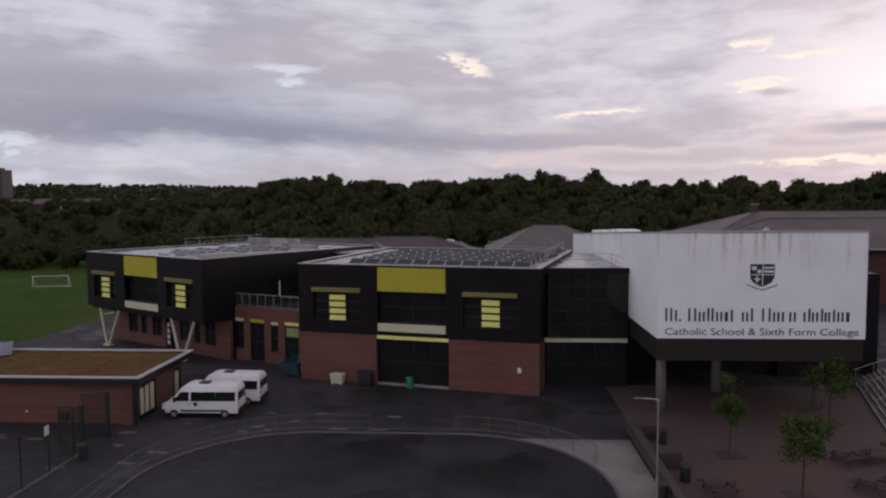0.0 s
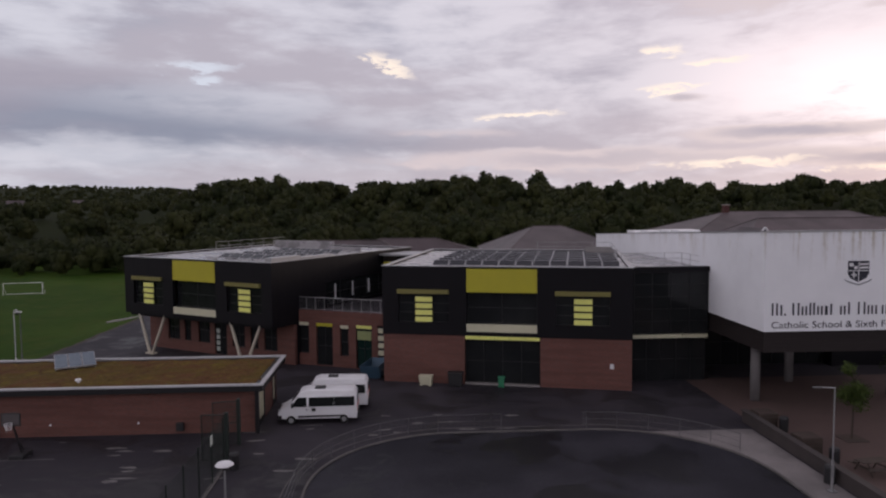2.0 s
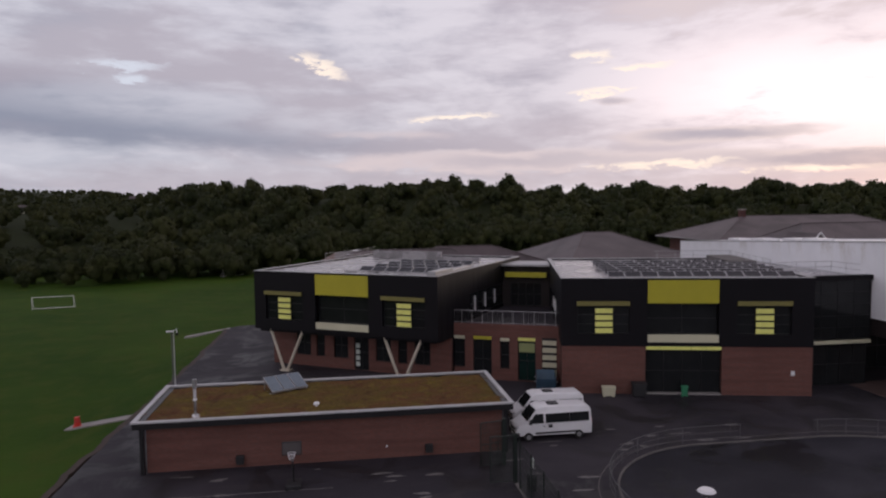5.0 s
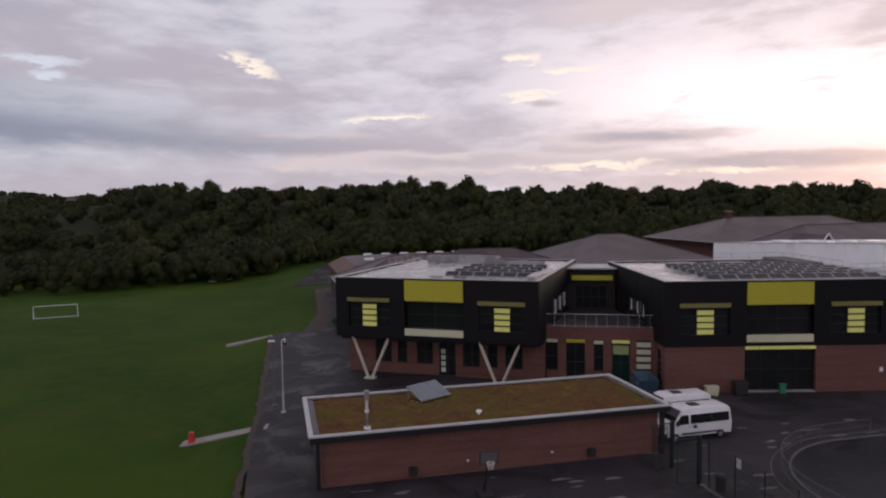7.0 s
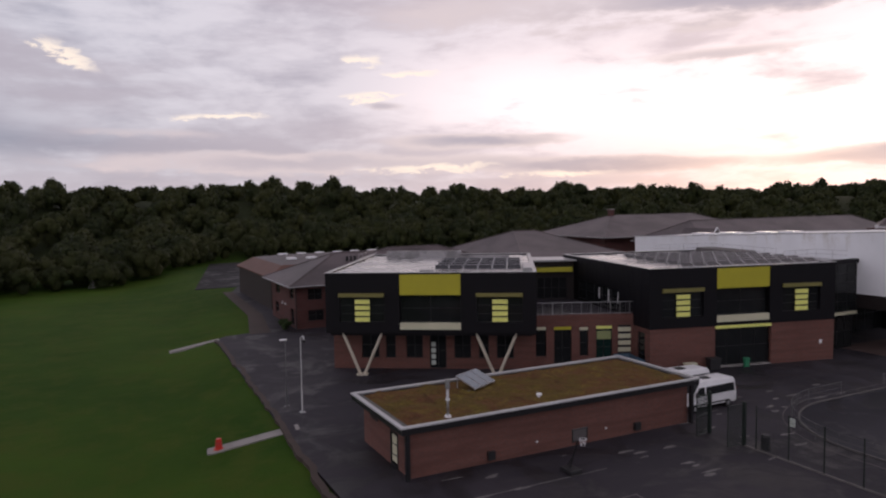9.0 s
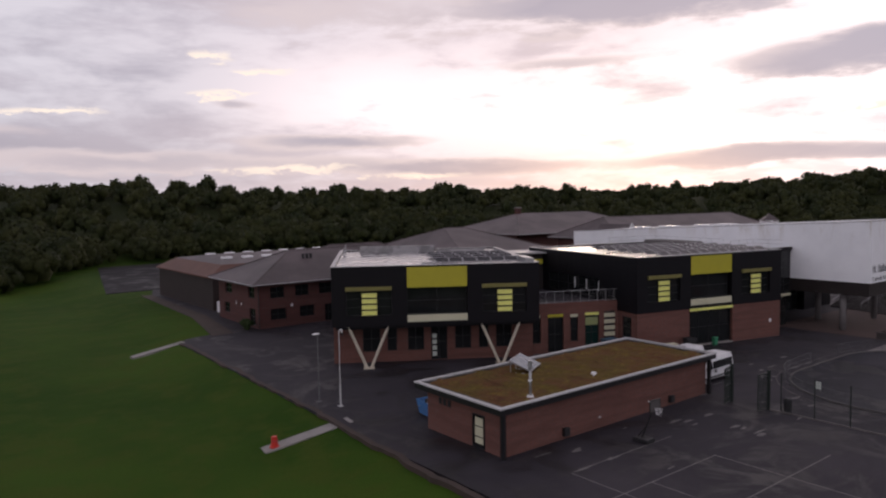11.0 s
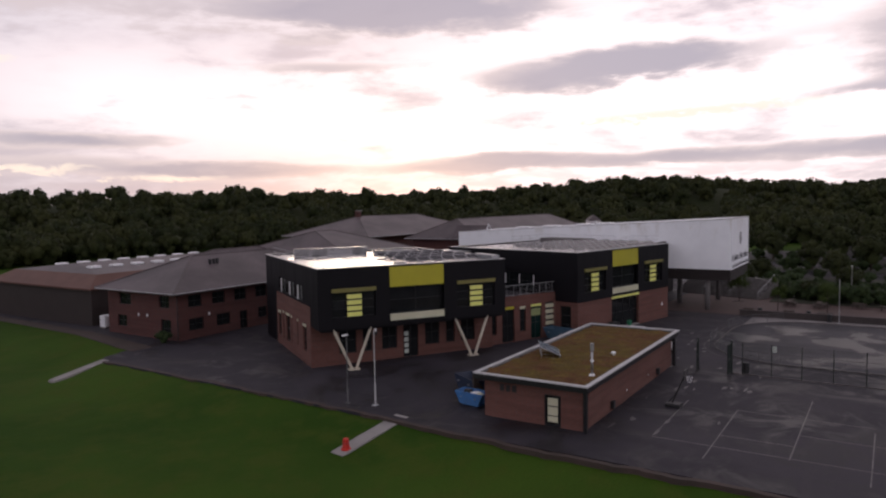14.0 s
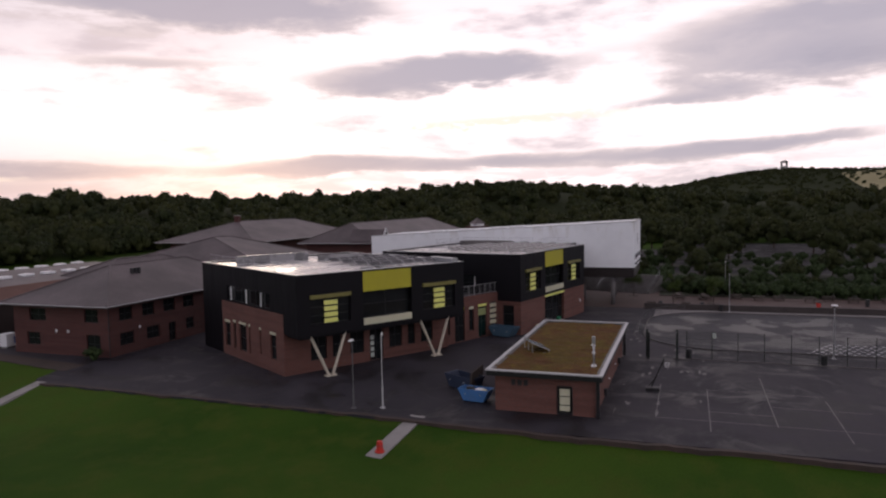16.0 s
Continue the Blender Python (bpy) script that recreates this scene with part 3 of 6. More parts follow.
RING = rounded(-19.6, 7.0, -6.0, 45.5, 8.8)
sheet("pavement_pale", [(-1, 44.9), (9.4, 44.9), (9.4, -30), (2, -30), (6, 30)], 0.012, PALE, "pale worn concrete strip beside the playground")
sheet("pavement_court", [(9.9, -30), (25.5, -30), (25.5, 44.5), (60, 46), (60, 58), (26, 58.5), (10.1, 58.5)], 0.02, PAVING, "reddish block paving of the entrance court")
sheet("road_carpark", [(25.8, -60), (175, -60), (175, 44.2), (25.8, 44.2)], 0.03, COURTBLACK, "dark asphalt car park beyond the court")
sheet("playground", RING, 0.03, PLAYGROUND, "dark wet asphalt playground with puddles")
sheet("path_brown", [(-46.2, 101.5), (-43.4, 101.5), (-41.0, 118), (-40.0, 150), (-41.8, 150), (-43.2, 118)], 0.015, EARTH, "brown gravel path beside the field")


def ribbon(bm, line, w, z0, z1, closed=False):
    """A kerb-like strip of width w along a plan line."""
    pts = [Vector(p) for p in line]
    n = len(pts)
    rows = []
    for i, p in enumerate(pts):
        a, b = pts[(i - 1) % n] if closed or i else p, pts[(i + 1) % n] if closed or i < n - 1 else p
        d = (b - a).normalized()
        s = Vector((-d.y, d.x)) * w / 2
        rows.append([bm.verts.new((*q, z)) for q, z in ((p - s, z0), (p + s, z0), (p + s, z1), (p - s, z1))])
    for i in range(n if closed else n - 1):
        a, b = rows[i], rows[(i + 1) % n]
        for k in range(4):
            bm.faces.new((a[k], b[k], b[(k + 1) % 4], a[(k + 1) % 4]))
    if not closed:
        bm.faces.new(rows[0][::-1])
        bm.faces.new(rows[-1])


bm = bmesh.new()
ribbon(bm, RING, 0.14, -0.1, 0.12, True)
tagged(part("kerb", bm, KERB), "raised concrete kerb round the playground", "kerb", kind="structure")
bm = bmesh.new()
ribbon(bm, rounded(-20.8, 8.2, -7.2, 46.6, 10.0)[8:52], 0.07, -0.05, 0.008)
tagged(part("kerb_outer", bm, KERB), "flush pale edging stones outside the playground kerb", "kerb", kind="structure")
edge_at = ((-60, -51.9), (20, -52.25), (47, -52.3), (55, -52.05), (62, -51.6), (80, -50.9), (99.5, -50.6))
verge = [(float(np.interp(y_, [p[0] for p in edge_at], [p[1] for p in edge_at])) + 0.32 * noise.fractal((y_ * 0.45, 1.3, 0.0), 1.0, 2.0, 3), float(y_)) for y_ in np.arange(-60, 99.6, 0.5)]
bm = bmesh.new()
ribbon(bm, verge, 0.45, -0.6, 0.012)
tagged(part("verge", bm, EARTH), "worn brown earth verge between yard and grass", "verge", kind="structure")

# low wall between the playground and the entrance court
low_wall = thing("garden_wall", "low grey block retaining wall with a concrete coping", "wall", kind="structure")
block("wall_body", low_wall, WALLBLOCK, 9.55, 9.9, -40, 46.6, -0.2, 0.75)
block("coping", low_wall, WALLBLOCK, 9.48, 9.97, -40.1, 46.7, 0.75, 0.85, "dull concrete coping", 0.015)

# ---- the two upper-storey blocks ----


def pv_panel(parent):
    bm = bmesh.new()
    for x0, x1, y0, y1 in ((-0.7, 0.7, -0.5, -0.45), (-0.7, 0.7, 0.45, 0.5), (-0.7, -0.655, -0.45, 0.45), (0.655, 0.7, -0.45, 0.45)):
        box(bm, x0, x1, y0, y1, 0.0, 0.05)
    for x in (-0.6, 0.6):
        box(bm, x - 0.03, x + 0.03, 0.40, 0.46, -0.47, 0.0)
        box(bm, x - 0.03, x + 0.03, -0.46, -0.40, -0.1, 0.0)
    for v in bm.verts:
        v.co.z += 0.10 + (v.co.y + 0.5) * 0.40
    ob = part("solar_panel", bm, METAL, parent, "dark tilted solar panel in an aluminium frame")
    bm = bmesh.new()
    box(bm, -0.66, 0.66, -0.455, 0.455, 0.012, 0.04)
    for v in bm.verts:
        v.co.z += 0.10 + (v.co.y + 0.5) * 0.40
    part("glazing", bm, PV, ob)
    return ob


W1, D1, BOT, TOP = 20.6, 24.5, 4.2, 10.1


def front_facade(b, width):
    """Black upper storey front: yellow panel over a long window, cream sill panel and two louvred windows."""
    holes = [(1.4, 5.85, 5.25, 7.75), (7.35, 13.35, 4.2, 9.97), (14.85, 19.3, 5.25, 7.75)]
    bm = bmesh.new()
    wall_mesh(bm, 0, width, BOT, TOP, 0, 0.35, holes)
    part("wall_front", bm, CLAD, b)
    block("yellow_panel", b, YELLOW, 7.37, 13.33, 0.03, 0.22, 7.93, 9.95, "plain yellow cladding panel", 0.01)
    block("sill_panel", b, CREAM, 7.37, 13.33, 0.0, 0.25, 4.55, 5.22, "cream panel under the window", 0.01)
    block("soffit_panel", b, CLAD, 7.36, 13.34, 0.06, 0.3, 4.21, 4.54)
    window(b, 7.37, 13.33, 5.24, 7.92, 0.55, 1, 1, "ribbon_window")
    block("reveal_floor", b, CLAD, 7.37, 13.33, 0.26, 0.55, 5.1, 5.235)
    for u in (1.4, 14.85):
        window(b, u + 0.01, u + 4.44, 5.26, 7.74, 0.28, 1, 2, "window")
        block("window_canopy", b, OLIVE, u - 0.05, u + 4.45, -0.22, 0.02, 7.76, 8.13, "olive yellow fin over the window", 0.01)
        for i in range(4):
            z = 5.32 + i * 0.58
            block("louvre", b, LIME, u + 1.52, u + 3.0, 0.02, 0.12, z, z + 0.43, "lime yellow louvre board", 0.01)


def flat_roof(b, width, depth):
    block("roof", b, MEMBRANE, 0.35, width - 0.35, 0.35, depth - 0.35, TOP - 0.5, TOP - 0.12, "grey membrane roof, wet")
    bm = bmesh.new()
    for x0, x1, y0, y1 in ((-0.05, width + 0.05, -0.05, 0.36), (-0.05, width + 0.05, depth - 0.36, depth + 0.05), (-0.05, 0.36, 0.36, depth - 0.36), (width - 0.36, width + 0.05, 0.36, depth - 0.36)):
        box(bm, x0, x1, y0, y1, TOP + 0.003, TOP + 0.06)
    part("coping", bm, METAL, b, "pale metal parapet coping")


# western block, raised on splayed struts
west = thing("school_block", "black-clad upper storey with yellow panels on splayed cream struts", "building", pose(-43.83, 75.0, 0, 0, 0, -32.0), group="black-clad school blocks")
front_facade(west, W1)
SET = 3.0
side = [(5.9, 17.0, 6.3, 7.95)]
bm = bmesh.new()
wall_mesh(bm, 0.36, D1, 6.12, TOP, 0, 0.35, side, "y")
wall_mesh(bm, 0.36, SET, BOT, 6.12, 0, 0.35, [], "y")
wall_mesh(bm, 18.6, D1, 0, 6.12, 0, 0.35, [], "y")
part("wall_side", bm, CLAD, west)
slots = [(4.7, 6.1, 1.3, 4.1), (8.2, 8.6, 1.4, 4.2), (10.9, 11.3, 1.0, 4.2), (12.0, 13.9, 1.0, 4.2), (14.8, 15.5, 1.0, 4.2), (16.4, 17.9, 1.0, 4.0)]
bm = bmesh.new()
wall_mesh(bm, SET, 18.597, 0, 6.117, -0.02, 0.33, slots, "y")
part("wall_brick_side", bm, BRICK, west, "red brick side wall")
for a, b_, c, d in slots:
    window(west, a + 0.01, b_ - 0.01, c + 0.01, d - 0.3, 0.15, 0, 1, "slot_window", "y")
    block("window_head", west, CREAM, -0.05, 0.2, a + 0.01, b_ - 0.01, d - 0.28, d - 0.01, "cream head panel")
window(west, 5.91, 16.99, 6.31, 7.94, 0.15, 5, 0, "strip_window", "y")
for y in (8.04, 11.74, 15.9):
    block("white_fin", west, WHITEPAINT, -0.06, 0.1, y - 0.05, y + 0.05, 6.35, 7.85, "white vertical fin")
bm = bmesh.new()
wall_mesh(bm, 0.36, D1, 4.0, TOP, W1 - 0.35, W1, [(8.0, 20.0, 5.2, 7.6)], "y")
wall_mesh(bm, SET + 0.36, D1, 0, 4.0, W1 - 0.35, W1, [], "y")
part("wall_side", bm, CLAD, west)
window(west, 8.01, 19.99, 5.21, 7.59, W1 - 0.2, 4, 1, "terrace_window", "y")
for y in (9.5, 12.5, 15.5, 18.5):
    block("white_fin", west, WHITEPAINT, W1 - 0.1, W1 + 0.03, y - 0.04, y + 0.04, 5.7, 7.2, "white vertical fin")
block("wall_back", west, CLAD, 0.36, W1 - 0.36, D1 - 0.35, D1, 0, TOP)
lower = [(2.9, 4.7, 1.1, 3.7), (5.4, 6.4, 1.1, 3.7), (7.5, 9.2, 1.1, 3.7), (9.9, 11.6, 0.02, 3.7), (12.4, 14.1, 1.1, 3.7), (14.9, 15.9, 1.1, 3.7), (16.7, 18.4, 1.1, 3.7)]
bm = bmesh.new()
wall_mesh(bm, 0.33, W1, 0, BOT - 0.31, SET, SET + 0.35, lower)
part("wall_brick_front", bm, BRICK, west, "red brick ground floor wall")
for i, (a, b_, c, d) in enumerate(lower):
    w = window(west, a + 0.01, b_ - 0.01, c, d - 0.01, SET + 0.12, 1 if b_ - a > 1.2 else 0, 1, "door" if i == 3 else "window")
    if i == 3:
        for k in range(4):
            block("door_light", w, SIGNGREEN, 10.05, 10.5, SET + 0.09, SET + 0.13, 0.4 + k * 0.62, 0.85 + k * 0.62, "pale lit door light")
block("floor_slab", west, CLAD, 0.36, W1 - 0.36, 0.36, D1 - 0.36, BOT - 0.3, BOT, "dark soffit under the overhang")
flat_roof(west, W1, D1)
for u in (3.52, 16.72):
    for k in (-1, 1):
        bm = bmesh.new()
        rod(bm, (u + k * 0.22, 0.22, 0.1), (u + k * 1.98, 0.5, BOT), 0.15, 10)
        part("strut", bm, CREAMSTEEL, west, "cream painted splayed strut", smooth=False)
    block("foot_plate", west, CREAMSTEEL, u - 0.55, u + 0.55, -0.1, 0.55, 0, 0.16, "cream steel foot plate", 0.02)
# roof screens and upstands
block("plant_screen", west, MEMBRANE, 2.6, 12.0, 20.2, 20.5, TOP - 0.12, TOP + 0.75, "grey plant screen")
block("plant_screen", west, MEMBRANE, 12.0, 18.0, 17.6, 17.8, TOP - 0.12, TOP + 0.35, "pale low upstand")
for k in range(4):
    block("cable_tray", west, METAL, 9.0 + k * 2.2, 10.4 + k * 2.2, 3.0 + k * 0.7, 3.12 + k * 0.7, TOP - 0.12, TOP + 0.02)


def roof_rail(parent, pts, z, label):
    """A slim galvanised edge rail on a roof."""
    bm = bmesh.new()
    for a, b_ in zip(pts, pts[1:]):
        for h in (0.55, 1.05):
            rod(bm, (*a, z + h), (*b_, z + h), 0.022, 5)
        d = math.dist(a, b_)
        for k in range(int(d / 2) + 1):
            t = min(1, k * 2 / d)
            p = (a[0] + (b_[0] - a[0]) * t, a[1] + (b_[1] - a[1]) * t)
            rod(bm, (*p, z), (*p, z + 1.07), 0.022, 5)
    part("roof_rail", bm, METAL, parent, label)


for y0, y1, h_ in ((0.5, 4.6, 0.42), (4.62, 9.5, 0.22)):
    block("roof_upstand", west, METAL, W1 - 1.25, W1 - 0.4, y0, y1, TOP - 0.12, TOP + h_, "bright metal duct cover beside the parapet", 0.03)
roof_rail(west, [(0.8, 12), (0.8, D1 - 0.6)], TOP - 0.13, "slim roof edge rail")

# middle block with brick ground floor and glazed entrance
W2, D2 = 21.1, 21.5
middle = thing("school_block", "black-clad upper storey over red brick with a glazed entrance", "building", pose(-16.07, 59.94, 0, 0, 0, -13.65), group="black-clad school blocks")
front_facade(middle, W2)
bm = bmesh.new()
wall_mesh(bm, 0.36, D2, BOT, TOP, 0, 0.35, [(6.5, 17.0, 5.2, 7.4)], "y")
part("wall_side", bm, CLAD, middle)
window(middle, 6.51, 16.99, 5.21, 7.39, 0.15, 4, 1, "terrace_window", "y")
for y in (6.6, 8.9, 11.2):
    block("white_fin", middle, WHITEPAINT, -0.03, 0.1, y - 0.03, y + 0.03, 5.9, 7.1, "white vertical fin")
block("wall_side", middle, CLAD, W2 - 0.35, W2, 0.36, D2, BOT, TOP)
block("wall_back", middle, CLAD, 0.36, W2 - 0.36, D2 - 0.35, D2, 0, TOP)
bm = bmesh.new()
wall_mesh(bm, 0.06, 7.2, 0, BOT - 0.004, 0.05, 0.4, [])
wall_mesh(bm, 0.41, 4.0, 0, BOT - 0.004, 0.06, 0.41, [(1.0, 2.6, 0.3, 3.7)], "y")
wall_mesh(bm, 4.0, D2 - 0.36, 0, BOT - 0.004, 0.06, 0.41, [], "y")
part("wall_brick_front", bm, BRICK, middle, "red brick ground floor wall")
window(middle, 1.01, 2.59, 0.31, 3.69, 0.2, 0, 2, "slot_window", "y")
bm = bmesh.new()
wall_mesh(bm, 13.6, W2 - 0.06, 0, BOT - 0.004, 0.05, 0.4, [])
wall_mesh(bm, 0.41, D2 - 0.36, 0, BOT - 0.004, W2 - 0.41, W2 - 0.06, [], "y")
part("wall_brick_front", bm, BRICK, middle, "red brick ground floor wall")
block("floor_slab", middle, CLAD, 0.42, W2 - 0.42, 0.42, D2 - 0.42, BOT - 0.25, BOT - 0.006)
for i in range(5):
    x0 = 7.24 + i * 1.27
    block("entrance_fascia", middle, LIME, x0 + 0.02, x0 + 1.24, 0.0, 0.2, 3.9, 4.19, "lime yellow fascia panel", 0.008)
ent = window(middle, 7.22, 13.58, 0.12, 3.88, 0.45, 3, 1, "entrance_screen")
block("threshold", middle, CONCRETE, 7.22, 13.58, 0.0, 0.6, 0.0, 0.11, "pale concrete threshold")
block("wall_notice", middle, WHITEPAINT, 19.3, 19.6, 0.02, 0.06, 1.75, 2.15, "small white notice")
flat_roof(middle, W2, D2)
roof_rail(middle, [(W2 - 0.8, 8), (W2 - 0.8, 20.5), (12, 20.5)], TOP - 0.13, "slim roof edge rail")
block("roof_upstand", middle, KERB, W2 - 3.6, W2 - 0.9, 11.5, 19.5, TOP - 0.12, TOP + 0.5, "grey roof upstand")

for host, cols, rows_, x0, y0, dx, dy in ((middle, 11, 6, 4.9, 1.6, 1.45, 2.3), (west, 6, 4, 11.2, 3.6, 1.46, 2.9)):
    pv = None
    for r in range(rows_):
        for c in range(cols):
            m = pose(x0 + c * dx, y0 + r * dy, TOP - 0.12)
            if pv is None:
                pv = pv_panel(host)
                pv.matrix_basis = m
            else:
                copy_thing(pv, m)

# ---- terrace between the blocks ----
terrace = thing("terrace_block", "single-storey red brick link with a railed roof terrace", "building", pose(-24.6, 67.3, 0, 0, 0, -24.1))
openings = [(0.15, 1.3, 1.1, 4.15), (2.1, 3.9, 0.05, 4.15), (4.7, 5.6, 1.1, 4.05), (6.4, 8.05, 0.05, 4.15), (8.65, 10.0, 0.7, 4.2)]
bm = bmesh.new()
wall_mesh(bm, -0.6, 10.25, 0, 5.3, 0, 0.35, openings)
part("wall_front", bm, BRICK, terrace)
block("terrace_deck", terrace, ASPHALT, -1.5, 11.5, 0.36, 15.0, 4.6, 4.9, "dark paved terrace")
for i, (a, b_, c, d) in enumerate(openings[:4]):
    w = window(terrace, a + 0.01, b_ - 0.01, c, d - 0.34, 0.18, 1 if i in (1, 3) else 0, 1, "door" if i in (1, 3) else "window", glass=TEAL if i == 3 else None)
    block("head_panel", terrace, (CREAM, YELLOW, CREAM, LIME)[i], a + 0.02, b_ - 0.02, 0.02, 0.2, d - 0.32, d - 0.02, "coloured head panel", 0.008)
    if i == 3:
        block("green_panel", terrace, material("pale_green_panel", (0.28, 0.32, 0.14), 0.4), a + 0.1, b_ - 0.1, 0.1, 0.17, 2.75, 3.6, "pale green transom panel")
for k in range(5):
    z = 0.75 + k * 0.69
    block("louvre", terrace, CREAM, 8.68, 9.97, 0.05, 0.2, z, z + 0.43, "cream louvre board", 0.01)
block("louvre_back", terrace, FRAME, 8.67, 9.98, 0.22, 0.3, 0.72, 4.18)
bm = bmesh.new()
for i in range(11):
    rod(bm, (i * 0.99, 0.17, 5.3), (i * 0.99, 0.17, 6.55), 0.03, 6)
rod(bm, (-0.5, 0.17, 6.55), (10.2, 0.17, 6.55), 0.035, 6)
rod(bm, (-0.5, 0.17, 5.42), (10.2, 0.17, 5.42), 0.025, 6)
rail = part("railing", bm, METAL, terrace, "galvanised terrace railing")
bm = bmesh.new()
for i in range(45):
    rod(bm, (-0.2 + i * 0.23, 0.17, 5.42), (-0.2 + i * 0.23, 0.17, 6.53), 0.009, 4)
part("bars", bm, METAL, rail)
bm = bmesh.new()
wall_mesh(bm, 0.5, 11.5, 4.905, 9.55, 14.6, 15.0, [(3.0, 6.6, 5.0, 7.6)])
part("wall_back", bm, BROWN, terrace)
window(terrace, 3.01, 6.59, 5.0, 7.59, 14.75, 3, 1, "terrace_doors")
block("yellow_canopy", terrace, YELLOW, 2.6, 7.2, 13.9, 14.59, 8.3, 8.85, "yellow canopy over the terrace doors", 0.01)
block("roof_edge", terrace, METAL, 0.5, 11.5, 13.8, 19.0, 9.56, 9.75, "pale roof edge")

# ---- glazed link and white hall ----
link = thing("glazed_link", "two-storey dark glazed entrance link with a cream band", "building")
window(link, 5.3, 11.75, 4.25, 9.5, 57.45, 3, 4, "curtain_wall")
window(link, 5.3, 11.75, 0.05, 3.8, 57.9, 4, 1, "entrance_screen")
for i in range(3):
    block("band_panel", link, CREAM, 5.0 + i * 2.25, 7.2 + i * 2.25, 57.3, 57.75, 3.86, 4.16, "cream band panel", 0.008)
block("roof", link, MEMBRANE, 5.0, 11.75, 57.9, 76, 9.5, 9.75, "grey membrane roof")
roof_rail(link, [(5.6, 62), (11.2, 62), (11.2, 58.2)], 9.74, "slim roof edge rail")
block("fascia", link, CLAD, 4.8, 11.77, 57.25, 57.88, 9.52, 9.95)
block("soffit", link, CLAD, 5.2, 11.77, 57.8, 60.0, 3.82, 4.2)
block("back_wall", link, CLAD, 5.6, 11.77, 61.0, 61.3, 0, 9.48)

hall = thing("white_hall", "white rendered hall on columns, streaked brown with rain", "building")
X0, X1, Y0, Y1 = 11.8, 25.6, 48.2, 93.2
bm = bmesh.new()
prof = [(Y0, 6.02), (Y1, 6.02), (Y1, 11.1), (Y0, 13.25)]
lo, hi = [bm.verts.new((X0, y, z)) for y, z in prof], [bm.verts.new((X1, y, z)) for y, z in prof]
for i in range(4):
    bm.faces.new((lo[i], lo[(i + 1) % 4], hi[(i + 1) % 4], hi[i]))
bm.faces.new(lo[::-1]), bm.faces.new(hi)
part("wall", bm, WHITE, hall, "white render with brown rain streaks")
bm = bmesh.new()
for x0, x1 in ((X0 - 0.06, X0 + 0.3), (X1 - 0.3, X1 + 0.06)):
    v = [bm.verts.new((x, y, z + d)) for d in (0.004, 0.09) for x, y, z in ((x0, Y0 - 0.06, 13.25), (x1, Y0 - 0.06, 13.25), (x1, Y1, 11.1), (x0, Y1, 11.1))]
    for f in ((3, 2, 1, 0), (4, 5, 6, 7), (0, 1, 5, 4), (1, 2, 6, 5), (2, 3, 7, 6), (3, 0, 4, 7)):
        bm.faces.new([v[i] for i in f])
box(bm, X0 + 0.3, X1 - 0.3, Y0 - 0.06, Y0 + 0.3, 13.24, 13.34)
part("coping", bm, METAL, hall, "thin metal coping")
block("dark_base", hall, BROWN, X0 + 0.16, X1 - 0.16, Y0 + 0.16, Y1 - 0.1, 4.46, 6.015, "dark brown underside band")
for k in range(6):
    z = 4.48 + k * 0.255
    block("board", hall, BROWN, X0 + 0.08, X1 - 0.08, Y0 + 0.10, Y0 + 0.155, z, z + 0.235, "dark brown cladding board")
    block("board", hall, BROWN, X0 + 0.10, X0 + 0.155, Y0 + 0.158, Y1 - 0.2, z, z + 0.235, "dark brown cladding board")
for x, y in ((13.0, 51.6), (18.7, 57.0), (24.6, 52.5)):
    if x:
        bm = bmesh.new()
        rod(bm, (x, y, 0), (x, y, 4.5), 0.36, 16)
        part("column", bm, COLUMN, hall, "round concrete column", smooth=True)
window(hall, 12.2, 25.4, 0.05, 4.45, 63.0, 7, 1, "glazed_screen")
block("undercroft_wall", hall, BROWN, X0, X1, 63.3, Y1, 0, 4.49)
for y in (66.0, 69.2, 75.0, 80.0):
    z = 13.25 - (y - Y0) * 2.15 / 45
    block("roof_light", hall, WHITEPAINT, 12.6, 14.6, y, y + 2.4, z - 0.2, z + 0.28, "pale roof light", 0.05)
block("side_wall", hall, CLAD, X1 + 0.01, 34, 62.0, 92, 0, 9.0, "dark wall beside the hall")

# ---- store building with a planted roof ----
store = thing("store_building", "low red brick store with a mossy planted roof and black fascia", "building")
SX0, SX1, SY0, SY1 = -47.3, -24.4, 46.95, 54.9
bm = bmesh.new()
wall_mesh(bm, SX0, SX1, 0, 3.05, SY0, SY0 + 0.3, [])
part("wall_front", bm, BRICK, store)
bm = bmesh.new()
wall_mesh(bm, SX0, SX1, 0, 3.05, SY1 - 0.3, SY1, [])
part("wall_back", bm, BRICK, store)
bm = bmesh.new()
wall_mesh(bm, SY0 + 0.3, SY1 - 0.3, 0, 3.05, SX0, SX0 + 0.3, [(48.7, 49.95, 0.02, 2.3)], "y")
part("wall_end", bm, BRICK, store)
bm = bmesh.new()
wall_mesh(bm, SY0 + 0.3, SY1 - 0.3, 0, 3.05, SX1 - 0.3, SX1, [(47.6, 50.2, 0.02, 2.5), (53.2, 54.4, 0.02, 2.3)], "y")
part("wall_end", bm, BRICK, store)
bm = bmesh.new()
for a, b_, c, d in ((-48.0, -23.75, 46.4, 46.9), (-48.0, -23.75, 54.95, 55.45), (-48.0, -47.35, 46.9, 54.95), (-24.35, -23.75, 46.9, 54.95)):
    box(bm, a, b_, c, d, 2.95, 3.34)
part("fascia", bm, FRAME, store, "black fascia")
bm = bmesh.new()
